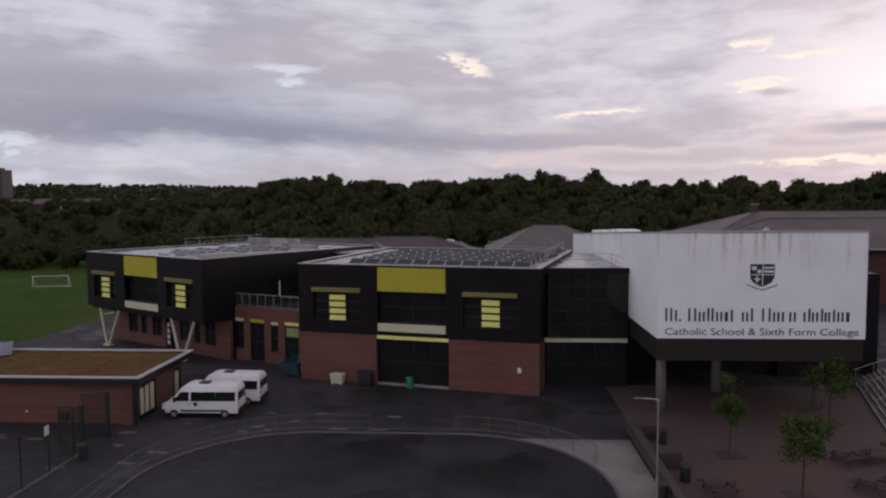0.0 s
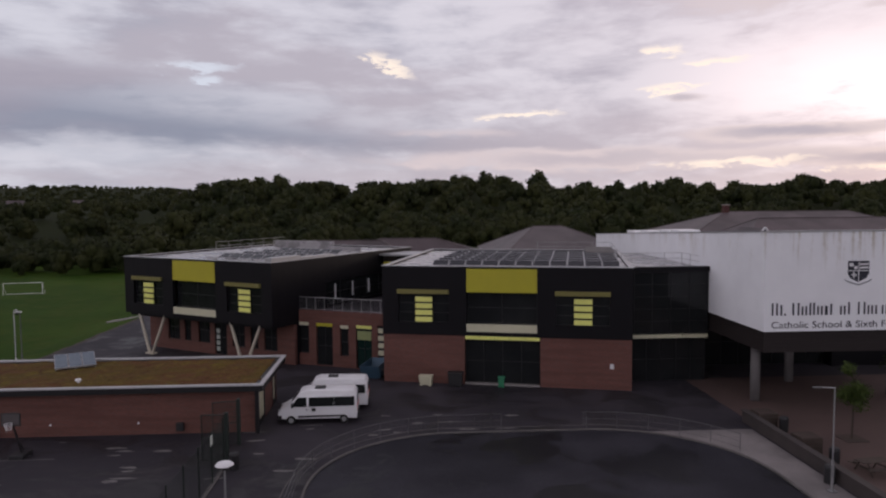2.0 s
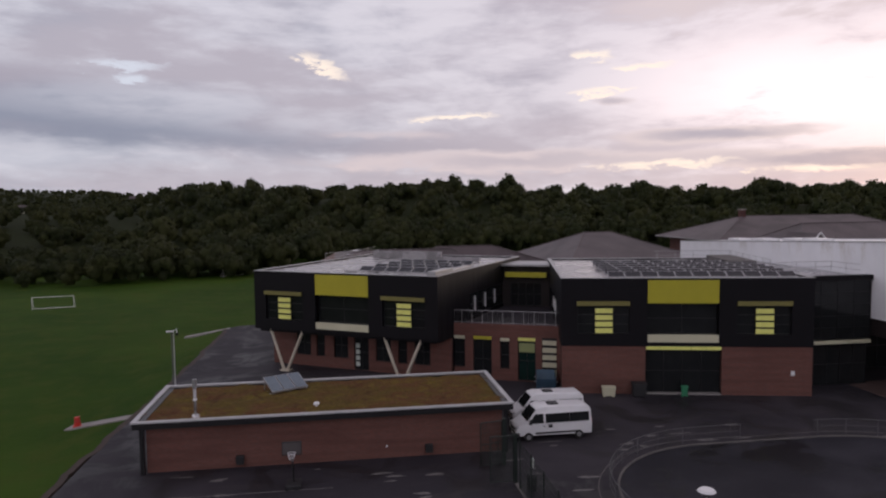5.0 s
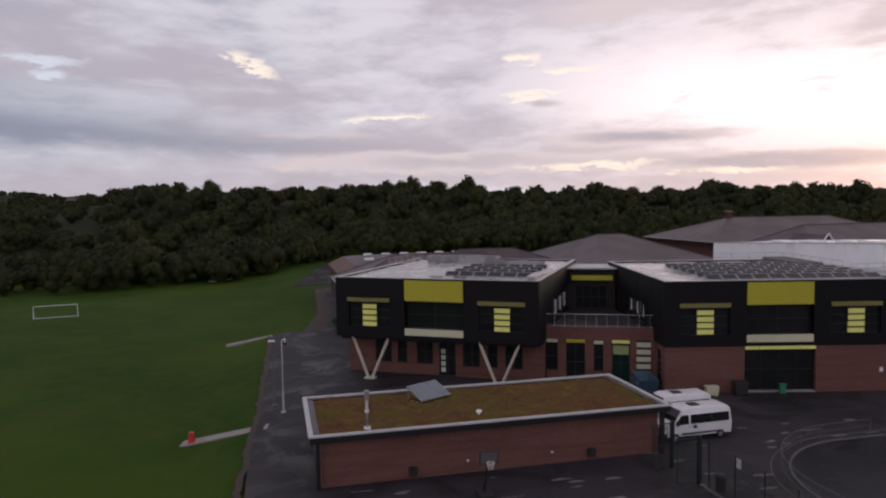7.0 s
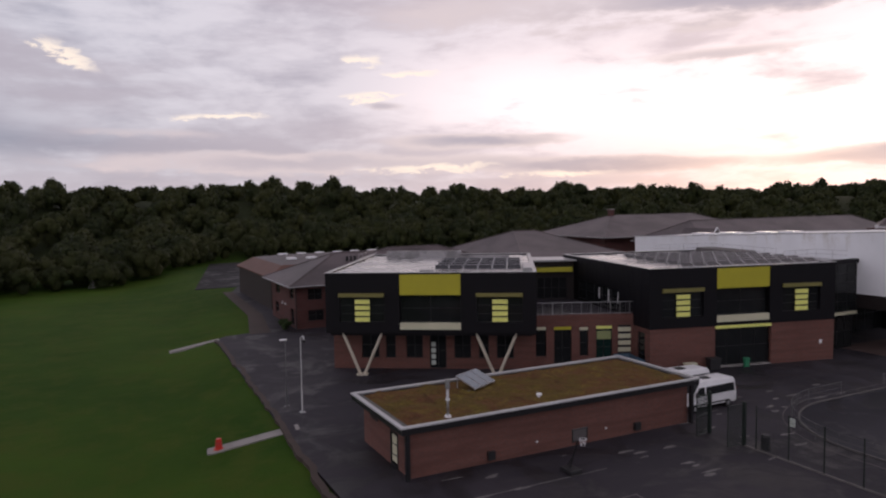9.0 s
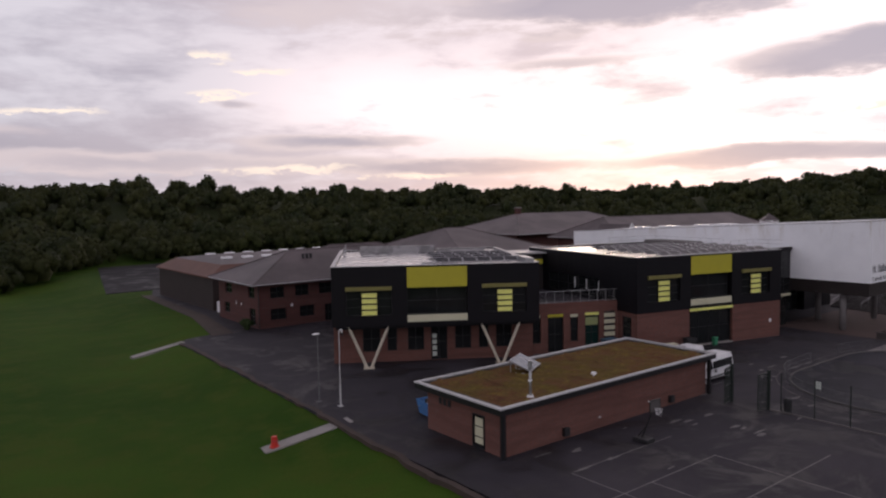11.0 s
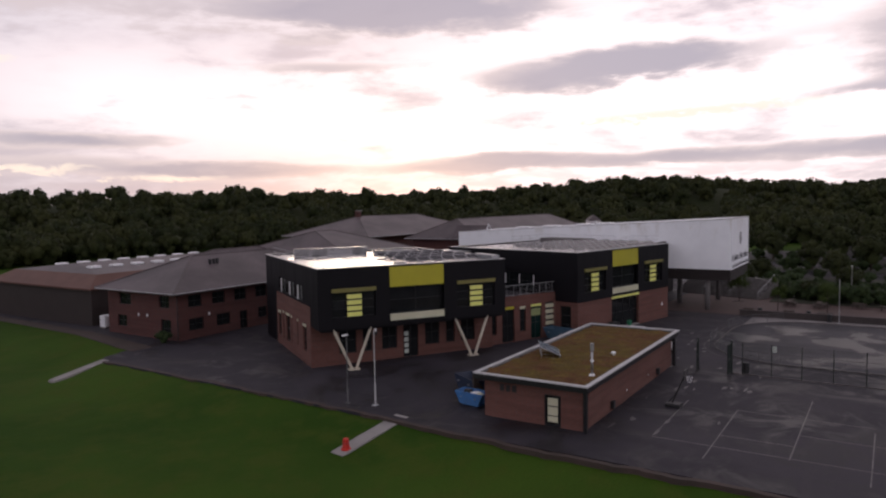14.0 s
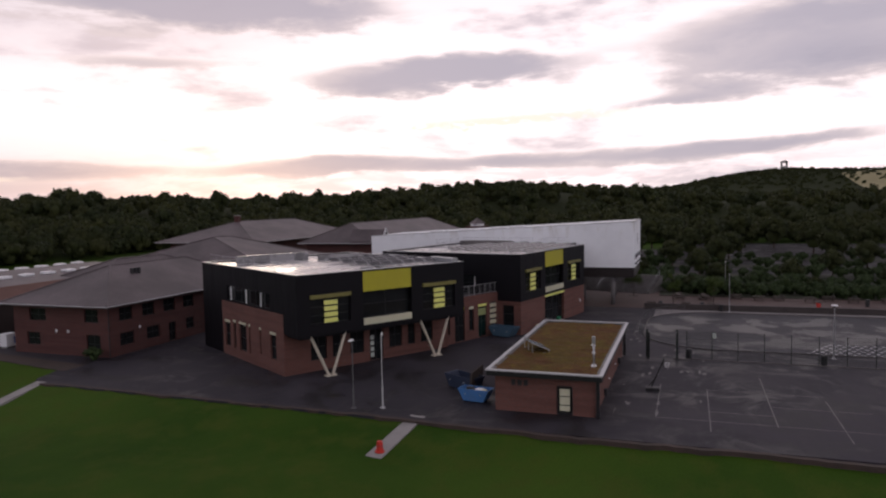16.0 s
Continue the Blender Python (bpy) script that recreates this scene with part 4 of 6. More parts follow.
for a, b_, c, d in ((-48.06, -23.69, 46.34, 46.64), (-48.06, -23.69, 55.21, 55.51), (-48.06, -47.76, 46.64, 55.21), (-23.99, -23.69, 46.64, 55.21)):
    box(bm, a, b_, c, d, 3.344, 3.45)
part("coping", bm, EDGE_METAL, store, "white metal roof edge")
block("roof_deck", store, CONCRETE, -47.3, -24.4, 46.9, 54.95, 3.06, 3.2)
bm = bmesh.new()
NX, NY = 66, 24
grid = [[bm.verts.new((-47.755 + i * (23.76 / NX), 46.645 + j * (8.56 / NY), 3.30 + 0.10 * noise.fractal((i * 0.35, j * 0.35, 2.0), 1.0, 2.0, 4))) for j in range(NY + 1)] for i in range(NX + 1)]
for i in range(NX):
    for j in range(NY):
        bm.faces.new((grid[i][j], grid[i + 1][j], grid[i + 1][j + 1], grid[i][j + 1]))
part("moss_bed", bm, SEDUM, store, "mottled ochre and rust moss planting", smooth=True)


def store_door(y0, y1, x, z1, out):
    bm = bmesh.new()
    w = 0.1
    for a, b_, c, e in ((y0, y0 + w, 0.02, z1), (y1 - w, y1, 0.02, z1), (y0 + w, y1 - w, z1 - w, z1), (y0 + w, y1 - w, 0.02, 0.2)):
        box(bm, x - 0.05, x + 0.12, a, b_, c, e)
    dd = part("door", bm, FRAME, store, "black framed door with pale lights")
    n = max(1, round((y1 - y0 - 0.2) / 0.9))
    for k in range(n):
        s = (y1 - y0 - 0.2) / n
        bm = bmesh.new()
        box(bm, x, x + 0.06, y0 + w + k * s + 0.12, y0 + w + (k + 1) * s - 0.12, 0.32, z1 - 0.22)
        part("door_leaf", bm, CREAM, dd, "cream door panel")
        for z in ((0.75, 1.45) if x < -40 else ()):
            bm = bmesh.new()
            box(bm, x - 0.02, x + 0.08, y0 + w + k * s + 0.12, y0 + w + (k + 1) * s - 0.12, z, z + 0.07)
            part("door_rail", bm, FRAME, dd)


store_door(48.71, 49.94, -47.28, 2.29, -1)
store_door(47.61, 50.19, -24.48, 2.49, 1)
store_door(53.21, 54.39, -24.48, 2.29, 1)
for x, y in ((-47.5, 46.75), (-24.2, 46.75)):
    block("corner_post", store, FRAME, x - 0.13, x + 0.13, y - 0.13, y + 0.13, 0, 2.945, "black corner post")
for x in (-41.6, -29.4):
    block("wall_vent", store, PLASTIC, x - 0.25, x + 0.25, SY0 - 0.28, SY0 - 0.002, 0.25, 0.8, "dark wall box", 0.03)
for x in (-38.0, -32.2):
    block("wall_light", store, WHITEPAINT, x - 0.05, x + 0.05, SY0 - 0.1, SY0 - 0.002, 0.75, 0.85, "small white fitting")
bm = bmesh.new()
for y in (52.4, 52.9, 53.4):
    box(bm, SX0 - 0.03, SX0 - 0.002, y - 0.17, y + 0.17, 2.1, 2.6)
part("wall_grille", bm, PLASTIC, store, "dark wall grilles")

flue = thing("flue_pipe", "tall silver flue pipe with a white base collar on the roof", "flue", pose(-44.37, 47.45, 3.28))
bm = bmesh.new()
rod(bm, (0, 0, 0), (0, 0, 1.9), 0.09, 12)
part("pipe", bm, METAL, flue, smooth=True)
bm = bmesh.new()
rod(bm, (0, 0, -0.02), (0, 0, 0.16), 0.24, 14, 0.2)
part("collar", bm, WHITEPAINT, flue, "white collar")
bm = bmesh.new()
rod(bm, (0, 0, 1.9), (0, 0, 2.45), 0.15, 12)
part("cowl", bm, METAL, flue)
bm = bmesh.new()
rod(bm, (0, 0, 1.1), (0, 0, 1.2), 0.14, 12)
part("clamp", bm, WHITEPAINT, flue)
vent = thing("roof_vent", "small white mushroom vent on the planted roof", "vent", pose(-36.77, 48.45, 3.3))
bm = bmesh.new()
rod(bm, (0, 0, -0.03), (0, 0, 0.14), 0.09, 12)
part("stem", bm, WHITEPAINT, vent)
bm = bmesh.new()
rod(bm, (0, 0, 0.14), (0, 0, 0.26), 0.22, 14, 0.17)
part("cap", bm, WHITEPAINT, vent)

heater = thing("solar_water_heater", "tilted pale blue solar water panel of three sections on a rack", "solar panel", pose(-39.15, 53.2, 3.28, 0, 0, 28))
for k in range(3):
    bm = bmesh.new()
    box(bm, -1.38 + k * 0.93, -0.48 + k * 0.93, -0.85, 0.85, 0, 0.08)
    for v in bm.verts:
        v.co.z += 0.16 + (v.co.y + 0.85) * 0.42
    p = part("section", bm, METAL, heater)
    bm = bmesh.new()
    box(bm, -1.34 + k * 0.93, -0.52 + k * 0.93, -0.81, 0.81, 0.082, 0.092)
    for v in bm.verts:
        v.co.z += 0.16 + (v.co.y + 0.85) * 0.42
    part("glazing", bm, material("pale_blue_glazing", (0.16, 0.20, 0.24), 0.2, bump=0.0), p, "pale blue-grey glazing")
for x in (-1.3, 0.0, 1.3):
    bm = bmesh.new()
    rod(bm, (x, 0.75, -0.02), (x, 0.75, 0.84), 0.035, 6)
    rod(bm, (x, -0.75, -0.02), (x, 0.75, 0.02), 0.03, 6)
    rod(bm, (x, -0.75, -0.02), (x, -0.75, 0.22), 0.03, 6)
    part("support", bm, METAL, heater)

# ---- older school buildings behind ----


def hip_roof(parent, x0, x1, y0, y1, z0, z1, rx0, rx1, mat, ry=None, name="roof", label=""):
    ry = (y0 + y1) / 2 if ry is None else ry
    bm = bmesh.new()
    c = [bm.verts.new(p) for p in ((x0, y0, z0), (x1, y0, z0), (x1, y1, z0), (x0, y1, z0))]
    lowc = [bm.verts.new((v.co.x, v.co.y, z0 - 0.22)) for v in c]
    a, b_ = bm.verts.new((rx0, ry, z1)), bm.verts.new((rx1, ry, z1))
    bm.faces.new((c[0], c[1], b_, a)), bm.faces.new((c[1], c[2], b_)), bm.faces.new((c[2], c[3], a, b_)), bm.faces.new((c[3], c[0], a))
    for i in range(4):
        bm.faces.new((lowc[i], lowc[(i + 1) % 4], c[(i + 1) % 4], c[i]))
    bm.faces.new(lowc[::-1])
    r = part(name, bm, mat, parent, label or "weathered purple-brown tiled hip roof")
    bm = bmesh.new()
    for p, q in (((rx0, ry, z1), (rx1, ry, z1)), ((x0, y0, z0), (rx0, ry, z1)), ((x0, y1, z0), (rx0, ry, z1)), ((x1, y0, z0), (rx1, ry, z1)), ((x1, y1, z0), (rx1, ry, z1))):
        rod(bm, p, q, 0.13, 6)
    part("ridge_tiles", bm, SLATE, r)
    bm = bmesh.new()
    for i, (p, q) in enumerate((((x0, y0), (x1, y0)), ((x0, y0), (x0, y1)))):
        rod(bm, (p[0] - 0.05, p[1] - 0.05, z0 - 0.05), (q[0] - 0.05, q[1] - 0.05, z0 - 0.05), 0.05, 6)
    part("gutter", bm, EDGE_METAL, r, "pale gutter")
    return r


old = thing("old_school_wing", "two-storey red brick school wing with a tiled hip roof", "building", pose(0, 0, 0))
WX0, WX1, WY0, WY1 = -39.8, -12.5, 101.7, 116.0
holes_s = [(x, x + w, z, z + 1.5) for x, w, z in ((-38.2, 2.0, 3.9), (-34.6, 2.0, 3.9), (-31.0, 2.0, 3.9), (-27.4, 2.0, 3.9), (-38.2, 2.2, 1.0), (-34.0, 2.2, 1.0), (-27.0, 1.6, 1.0))] + [(-30.2, -28.9, 0.02, 2.4)]
bm = bmesh.new()
wall_mesh(bm, WX0, WX1, 0, 5.72, WY0, WY0 + 0.35, holes_s)
part("wall_south", bm, OLDBRICK, old)
for a, b_, c, d in holes_s:
    window(old, a, b_, c, d, WY0 + 0.14, 1, 1, "window" if c > 0.5 else "door")
holes_w = [(103.2, 105.2, 3.9, 5.4), (111.0, 113.5, 3.9, 5.3), (103.0, 105.0, 0.3, 2.5), (112.0, 114.0, 1.0, 2.5)]
bm = bmesh.new()
wall_mesh(bm, WY0 + 0.35, WY1, 0, 5.72, WX0, WX0 + 0.35, holes_w, "y")
part("wall_west", bm, OLDBRICK, old)
for a, b_, c, d in holes_w:
    window(old, a, b_, c, d, WX0 + 0.14, 1, 1, "window", "y")
block("wall_east", old, OLDBRICK, WX1 - 0.35, WX1, WY0 + 0.36, WY1, 0, 5.72)
block("wall_north", old, OLDBRICK, WX0 + 0.36, WX1 - 0.36, WY1 - 0.35, WY1, 0, 5.72)
for y in (107.6, 109.4):
    block("wall_lamp", old, WHITEPAINT, WX0 - 0.12, WX0 - 0.002, y - 0.1, y + 0.1, 2.6, 2.95, "white wall lamp", 0.02)
block("wall_lamp", old, WHITEPAINT, -35.3, -35.05, WY0 - 0.12, WY0 - 0.002, 2.6, 2.95, "white wall lamp", 0.02)
hip_roof(old, -41.0, -11.5, 100.7, 117.0, 5.95, 9.7, -32.0, -18.0, SLATE)
for x in (-30.9, -30.3, -29.7):
    block("roof_vent", old, PLASTIC, x - 0.14, x + 0.14, 106.3, 106.6, 8.2, 9.25, "dark roof vent")
bm = bmesh.new()
rod(bm, (-39.9, 101.6, 0), (-39.9, 101.6, 5.7), 0.06, 6)
part("downpipe", bm, PLASTIC, old)

wing = thing("old_school_wing", "brick wing with a broad grey-brown tiled hip roof", "building", group="")
block("wall", wing, OLDBRICK, -24, 1, 109, 129, 0, 5.75)
hip_roof(wing, -25.2, 2.2, 117.2, 130.2, 5.97, 9.3, -18.5, -9.0, SLATE, 121.0)

gym = thing("sports_hall", "long brown-walled sports hall with red tile edge and roof lights", "building")
GX0, GX1, GY0, GY1 = -38.6, -2.0, 122.0, 149.5
block("wall", gym, material("brown_dark_boarding", (0.032, 0.021, 0.019), 0.7, scale=0.5, amount=0.5), GX0, GX1, GY0, GY1, -0.5, 5.0)
bm = bmesh.new()
rings = [[bm.verts.new(p) for p in ((a, c, z), (b_, c, z), (b_, d, z), (a, d, z))] for a, b_, c, d, z in ((GX0 - 0.4, GX1 + 0.4, GY0 - 0.4, GY1 + 0.4, 5.02), (GX0 - 0.4, GX1 + 0.4, GY0 - 0.4, GY1 + 0.4, 5.25), (GX0 + 2.4, GX1 - 2.4, GY0 + 2.4, GY1 - 2.4, 6.9))]
for k in range(2):
    for i in range(4):
        bm.faces.new((rings[k][i], rings[k][(i + 1) % 4], rings[k + 1][(i + 1) % 4], rings[k + 1][i]))
bm.faces.new(rings[0][::-1])
part("roof_edge", bm, REDTILE, gym, "sloping red tiled roof edge")
bm = bmesh.new()
a = [bm.verts.new(p) for p in ((GX0 + 2.4, GY0 + 2.4, 6.9), (GX1 - 2.4, GY0 + 2.4, 6.9), (GX1 - 2.4, GY1 - 2.4, 6.9), (GX0 + 2.4, GY1 - 2.4, 6.9))]
r0, r1 = bm.verts.new((GX0 + 6, (GY0 + GY1) / 2, 7.9)), bm.verts.new((GX1 - 6, (GY0 + GY1) / 2, 7.9))
bm.faces.new((a[0], a[1], r1, r0)), bm.faces.new((a[1], a[2], r1)), bm.faces.new((a[2], a[3], r0, r1)), bm.faces.new((a[3], a[0], r0))
part("roof", bm, SLATE, gym, "low-pitched grey roof")
for k in range(8):
    for j, (y, z) in enumerate(((130.2, 7.38), (141.2, 7.38))):
        x = GX0 + 5.5 + k * 3.6 + j * 1.2
        block("roof_light", gym, WHITEPAINT, x - 0.85, x + 0.85, y - 0.65, y + 0.65, z - 0.25, z + 0.32, "white domed roof light", 0.15)

pavilion = thing("old_school_wing", "brick wing with a tall brown tiled hip roof", "building")
block("wall", pavilion, OLDBRICK, 2.0, 24, 109, 140, 0, 6.3)
hip_roof(pavilion, 0.5, 25.5, 107.5, 141.5, 6.5, 11.1, 9.0, 14.0, SLATE, 124.5)
far_hall = thing("old_school_wing", "distant brick hall with a mauve tiled hip roof", "building")
block("wall", far_hall, OLDBRICK, 46, 97, 142, 166, 0, 7.8)
hip_roof(far_hall, 43.5, 99.5, 139, 169, 8.0, 12.9, 58.0, 86.5, SLATE)
block("chimney", far_hall, OLDBRICK, 57.3, 58.5, 153.4, 154.6, 12.2, 14.3, "short brick chimney")
block("chimney_cap", far_hall, CONCRETE, 57.15, 58.65, 153.25, 154.75, 14.3, 14.5)
far_wing = thing("old_school_wing", "brick wing with a long mauve tiled roof", "building")
block("wall", far_wing, OLDBRICK, 39.5, 101.5, 105.5, 122.5, 0, 8.0)
hip_roof(far_wing, 38, 103, 104, 124, 8.2, 12.45, 45, 96.5, SLATE)
gable = thing("gabled_porch", "white-trimmed gabled dormer porch on the tiled roof", "porch", pose(40.5, 103.2, 8.6))
bm = bmesh.new()
v = [bm.verts.new(p) for p in ((-2.2, 0, 0), (2.2, 0, 0), (0, 0, 2.6), (-2.2, 8, 0), (2.2, 8, 0), (0, 8, 2.6))]
for f in ((0, 1, 2), (3, 5, 4), (0, 2, 5, 3), (1, 4, 5, 2), (0, 3, 4, 1)):
    bm.faces.new([v[i] for i in f])
part("gable", bm, SLATE, gable)
bm = bmesh.new()
rod(bm, (-2.5, -0.1, -0.2), (0, -0.1, 2.75), 0.14, 6)
rod(bm, (2.5, -0.1, -0.2), (0, -0.1, 2.75), 0.14, 6)
part("bargeboard", bm, WHITEPAINT, gable, "white bargeboard")
lantern = thing("roof_lantern", "small white square lantern with a pyramid cap", "cupola", pose(73.9, 92.0, 0))
block("tower", lantern, OLDBRICK, -2.4, 2.4, -2.4, 2.4, 0, 10.6)
block("louvred_stage", lantern, WHITEPAINT, -1.4, 1.4, -1.4, 1.4, 10.6, 11.2)
bm = bmesh.new()
rod(bm, (0, 0, 11.2), (0, 0, 12.7), 2.3, 4, 0.05)
part("cap", bm, SLATE, lantern)

# ---- woods ----
rng = np.random.default_rng(7)


def lumpy(n_leaf, radius, height, size, lobes=7):
    """Leaf quads over a domed crown of rounded boughs, and a dark inner hull. Returns vertices and quads."""
    a = np.arange(lobes) * 2.4 + rng.uniform(0, 6.28)
    out = np.sqrt((np.arange(lobes) + 0.4) / lobes) * radius * 0.62
    c = np.stack([np.cos(a) * out, np.sin(a) * out, height * (0.68 - 0.30 * (out / (radius * 0.62)) ** 2) + rng.normal(0, 0.05 * height, lobes)], 1)
    lr = rng.uniform(0.36, 0.52, lobes) * radius
    k = rng.choice(lobes, n_leaf, p=lr ** 2 / (lr ** 2).sum())
    d = rng.normal(0, 1, (n_leaf, 3))
    d[:, 2] += 0.35
    d /= np.linalg.norm(d, axis=1)[:, None]
    p = c[k] + d * (lr[k] * rng.uniform(0.82, 1.06, n_leaf))[:, None] * np.array((1, 1, 0.85))
    p[:, 2] = np.maximum(p[:, 2], height * 0.06)
    nrm = d + rng.normal(0, 0.42, (n_leaf, 3))
    nrm /= np.linalg.norm(nrm, axis=1)[:, None]
    t = np.cross(nrm, rng.normal(0, 1, (n_leaf, 3)))
    t /= np.linalg.norm(t, axis=1)[:, None] + 1e-9
    s = np.cross(nrm, t)
    w = (size * rng.uniform(0.6, 1.3, n_leaf))[:, None]
    quads = np.stack([p - t * w * 0.5, p + s * w * 0.4, p + t * w * 0.5, p - s * w * 0.4], 1).reshape(-1, 3)
    faces = np.arange(n_leaf * 4).reshape(-1, 4)
    # inner hull: one squashed six-sided lobe per bough, and a skirt below
    hv, hf = [], []
    for cc, rr in [*zip(c, lr), (np.array((0, 0, height * 0.3)), radius * 0.62)]:
        o = len(quads) + len(hv)
        for z, q in ((-0.75, 0.55), (0.0, 0.92), (0.7, 0.6)):
            hv += [cc + rr * np.array((q * math.cos(b), q * math.sin(b), z)) * 0.80 for b in np.linspace(0, 2 * np.pi, 7)[:-1]]
        for lvl in range(2):
            hf += [(o + lvl * 6 + i, o + lvl * 6 + (i + 1) % 6, o + lvl * 6 + 6 + (i + 1) % 6, o + lvl * 6 + 6 + i) for i in range(6)]
        hf += [(o + 12, o + 13, o + 14, o + 15), (o + 12, o + 15, o + 16, o + 17)]
    return np.vstack([quads, np.array(hv)]), np.vstack([faces, np.array(hf)])


def quad_mesh(name, verts, quads, mat):
    me = bpy.data.meshes.new(name)
    me.vertices.add(len(verts)), me.loops.add(quads.size), me.polygons.add(len(quads))
    me.vertices.foreach_set("co", verts.astype(np.float32).ravel())
    me.loops.foreach_set("vertex_index", quads.astype(np.int32).ravel())
    me.polygons.foreach_set("loop_start", np.arange(0, quads.size, 4, dtype=np.int32))
    me.update(calc_edges=True)
    me.materials.append(mat)
    return me


def stand(name, places, protos, mat, label):
    """Many crowns joined into one mesh. places: x, y, z, size."""
    vs, fs, o = [], [], 0
    for x, y, z, s in places:
        v, f = protos[rng.integers(len(protos))]
        a = rng.uniform(0, 2 * np.pi)
        ca, sa = math.cos(a), math.sin(a)
        q = v @ np.array(((ca, sa, 0), (-sa, ca, 0), (0, 0, 1))) * np.array((s, s, s * rng.uniform(0.85, 1.2)))
        vs.append(q + (x, y, z))
        fs.append(f + o)
        o += len(v)
    return tagged(new(name, quad_mesh(name, np.vstack(vs), np.vstack(fs), mat)), label, "woodland", kind="stuff")


near_protos = [lumpy(1000, 5.4, 11.5, 0.72, 11) for _ in range(7)]
mid_protos = [lumpy(420, 5.6, 11.5, 1.05, 9) for _ in range(6)]
back_protos = [lumpy(150, 6.2, 11.5, 1.7, 7) for _ in range(6)]
far_protos = [lumpy(44, 7.0, 11.0, 3.0, 3) for _ in range(5)]
# the front of the woods, from the west round to the east
EDGE = [(-330, 60), (-230, 118), (-150, 158), (-112, 170), (-80, 177), (-58, 186), (-44, 216), (-28, 234), (40, 236), (110, 228), (165, 205), (190, 150), (185, 100), (175, 40), (182, -30), (200, -120)]


def along_edge(t):
    seg = [math.dist(a, b) for a, b in zip(EDGE, EDGE[1:])]
    t *= sum(seg)
    for (a, b), s in zip(zip(EDGE, EDGE[1:]), seg):
        if t <= s:
            f, d = t / s, ((b[0] - a[0]) / s, (b[1] - a[1]) / s)
            return a[0] + f * (b[0] - a[0]), a[1] + f * (b[1] - a[1]), -d[1], d[0]
        t -= s
    return (*EDGE[-1], 1, 0)


front, deep, back = [], [], []


def tall(x, y):
    """Trees are lower at the open western end and beyond the car park."""
    return (0.74 if x < -95 - 0.2 * (y - 200) else 1.0) * (0.85 if x > 120 and y < 45 else 1.0)


for off, count, lo, hi in ((0, 140, 0.55, 0.95), (7, 140, 0.75, 1.1), (15, 140, 0.8, 1.15)):
    for i in range(count):
        x, y, nx, ny = along_edge((i + rng.uniform(0, 1)) / count)
        x, y = x + nx * (off + rng.uniform(-3, 3)), y + ny * (off + rng.uniform(-3, 3))
        front.append((x, y, float(land(x, y)) - 0.6, rng.uniform(lo, hi) * tall(x, y)))
site = EDGE + [(200, -140), (-330, -140)]


def on_site(x, y):
    inside = False
    for (ax, ay), (bx_, by) in zip(site, site[1:] + site[:1]):
        if (ay > y) != (by > y) and x < (bx_ - ax) * (y - ay) / (by - ay) + ax:
            inside = not inside
    return inside


while len(deep) < 950 or len(back) < 1500:
    a, r = rng.uniform(-0.75, math.pi + 0.3), math.sqrt(rng.uniform(170 ** 2, 640 ** 2))
    x, y = r * math.cos(a), 40 + r * math.sin(a)
    if on_site(x, y):
        continue
    if r < 345 and len(deep) < 950:
        deep.append((x, y, float(land(x, y)) - 0.8, rng.uniform(0.72, 1.18) * tall(x, y)))
    elif r >= 345 and len(back) < 1500:
        back.append((x, y, float(land(x, y)) - 1.5, rng.uniform(0.62, 1.15) * tall(x, y)))
stand("woodland_edge", front, near_protos, LEAF, "dense dark green broadleaf trees along the field edge")
stand("woodland", deep, mid_protos, LEAF, "dark green woods rising behind the school")
stand("woodland_crest", back, back_protos, LEAF, "rounded dark green trees on the crest of the rise")
far = []
for _ in range(2000):
    a, r = rng.uniform(-0.55, math.pi + 0.35), 600 * math.exp(rng.uniform(0, 1) * 1.4)
    x, y = r * math.cos(a), 40 + r * math.sin(a)
    if x > 1150 and y < -230 and rng.uniform() < 0.95:
        continue
    far.append((x, y, float(land(x, y)) - 2, rng.uniform(0.6, 1.05)))
for _ in range(1700):
    x, y = 1700 + rng.normal(0, 150), -110 + rng.normal(0, 210)
    far.append((x, y, float(land(x, y)) - 4, rng.uniform(0.6, 1.0)))
for _ in range(1300):
    a, r = radians(rng.uniform(108, 160)), rng.uniform(480, 1750)
    x, y = r * math.cos(a), 40 + r * math.sin(a)
    far.append((x, y, float(land(x, y)) - 2, rng.uniform(0.45, 0.95)))
stand("far_woodland", far, far_protos, LEAF, "far dark woods along the horizon")

# ---- lettering and crest on the white hall ----


def letters(name, text, x0, x1, z0, parent, height):
    cu = bpy.data.curves.new(name, "FONT")
    cu.body, cu.size, cu.extrude = text, 1.0, 0.01
    tmp = bpy.data.objects.new(name, cu)
    scene.collection.objects.link(tmp)
    bpy.context.view_layer.update()
    me = bpy.data.meshes.new_from_object(tmp.evaluated_get(bpy.context.evaluated_depsgraph_get()))
    bpy.data.objects.remove(tmp)
    co = np.zeros(len(me.vertices) * 3, np.float32)
    me.vertices.foreach_get("co", co)
    co = co.reshape(-1, 3)
    co[:, 0] = x0 + (co[:, 0] - co[:, 0].min()) * (x1 - x0) / np.ptp(co[:, 0])
    lo, hi = co[:, 1].min(), co[:, 1].max()
    co[:, 1] = z0 + co[:, 1] * height / 0.73
    out = np.stack([co[:, 0], Y0 - 0.012 - co[:, 2], co[:, 1]], 1)
    me.vertices.foreach_set("co", out.ravel())
    me.update()
    me.materials.clear()
    me.materials.append(INK)
    ob = new(name, me)
    ob.parent = parent
    ob["label"] = "dark sign lettering"
    return ob


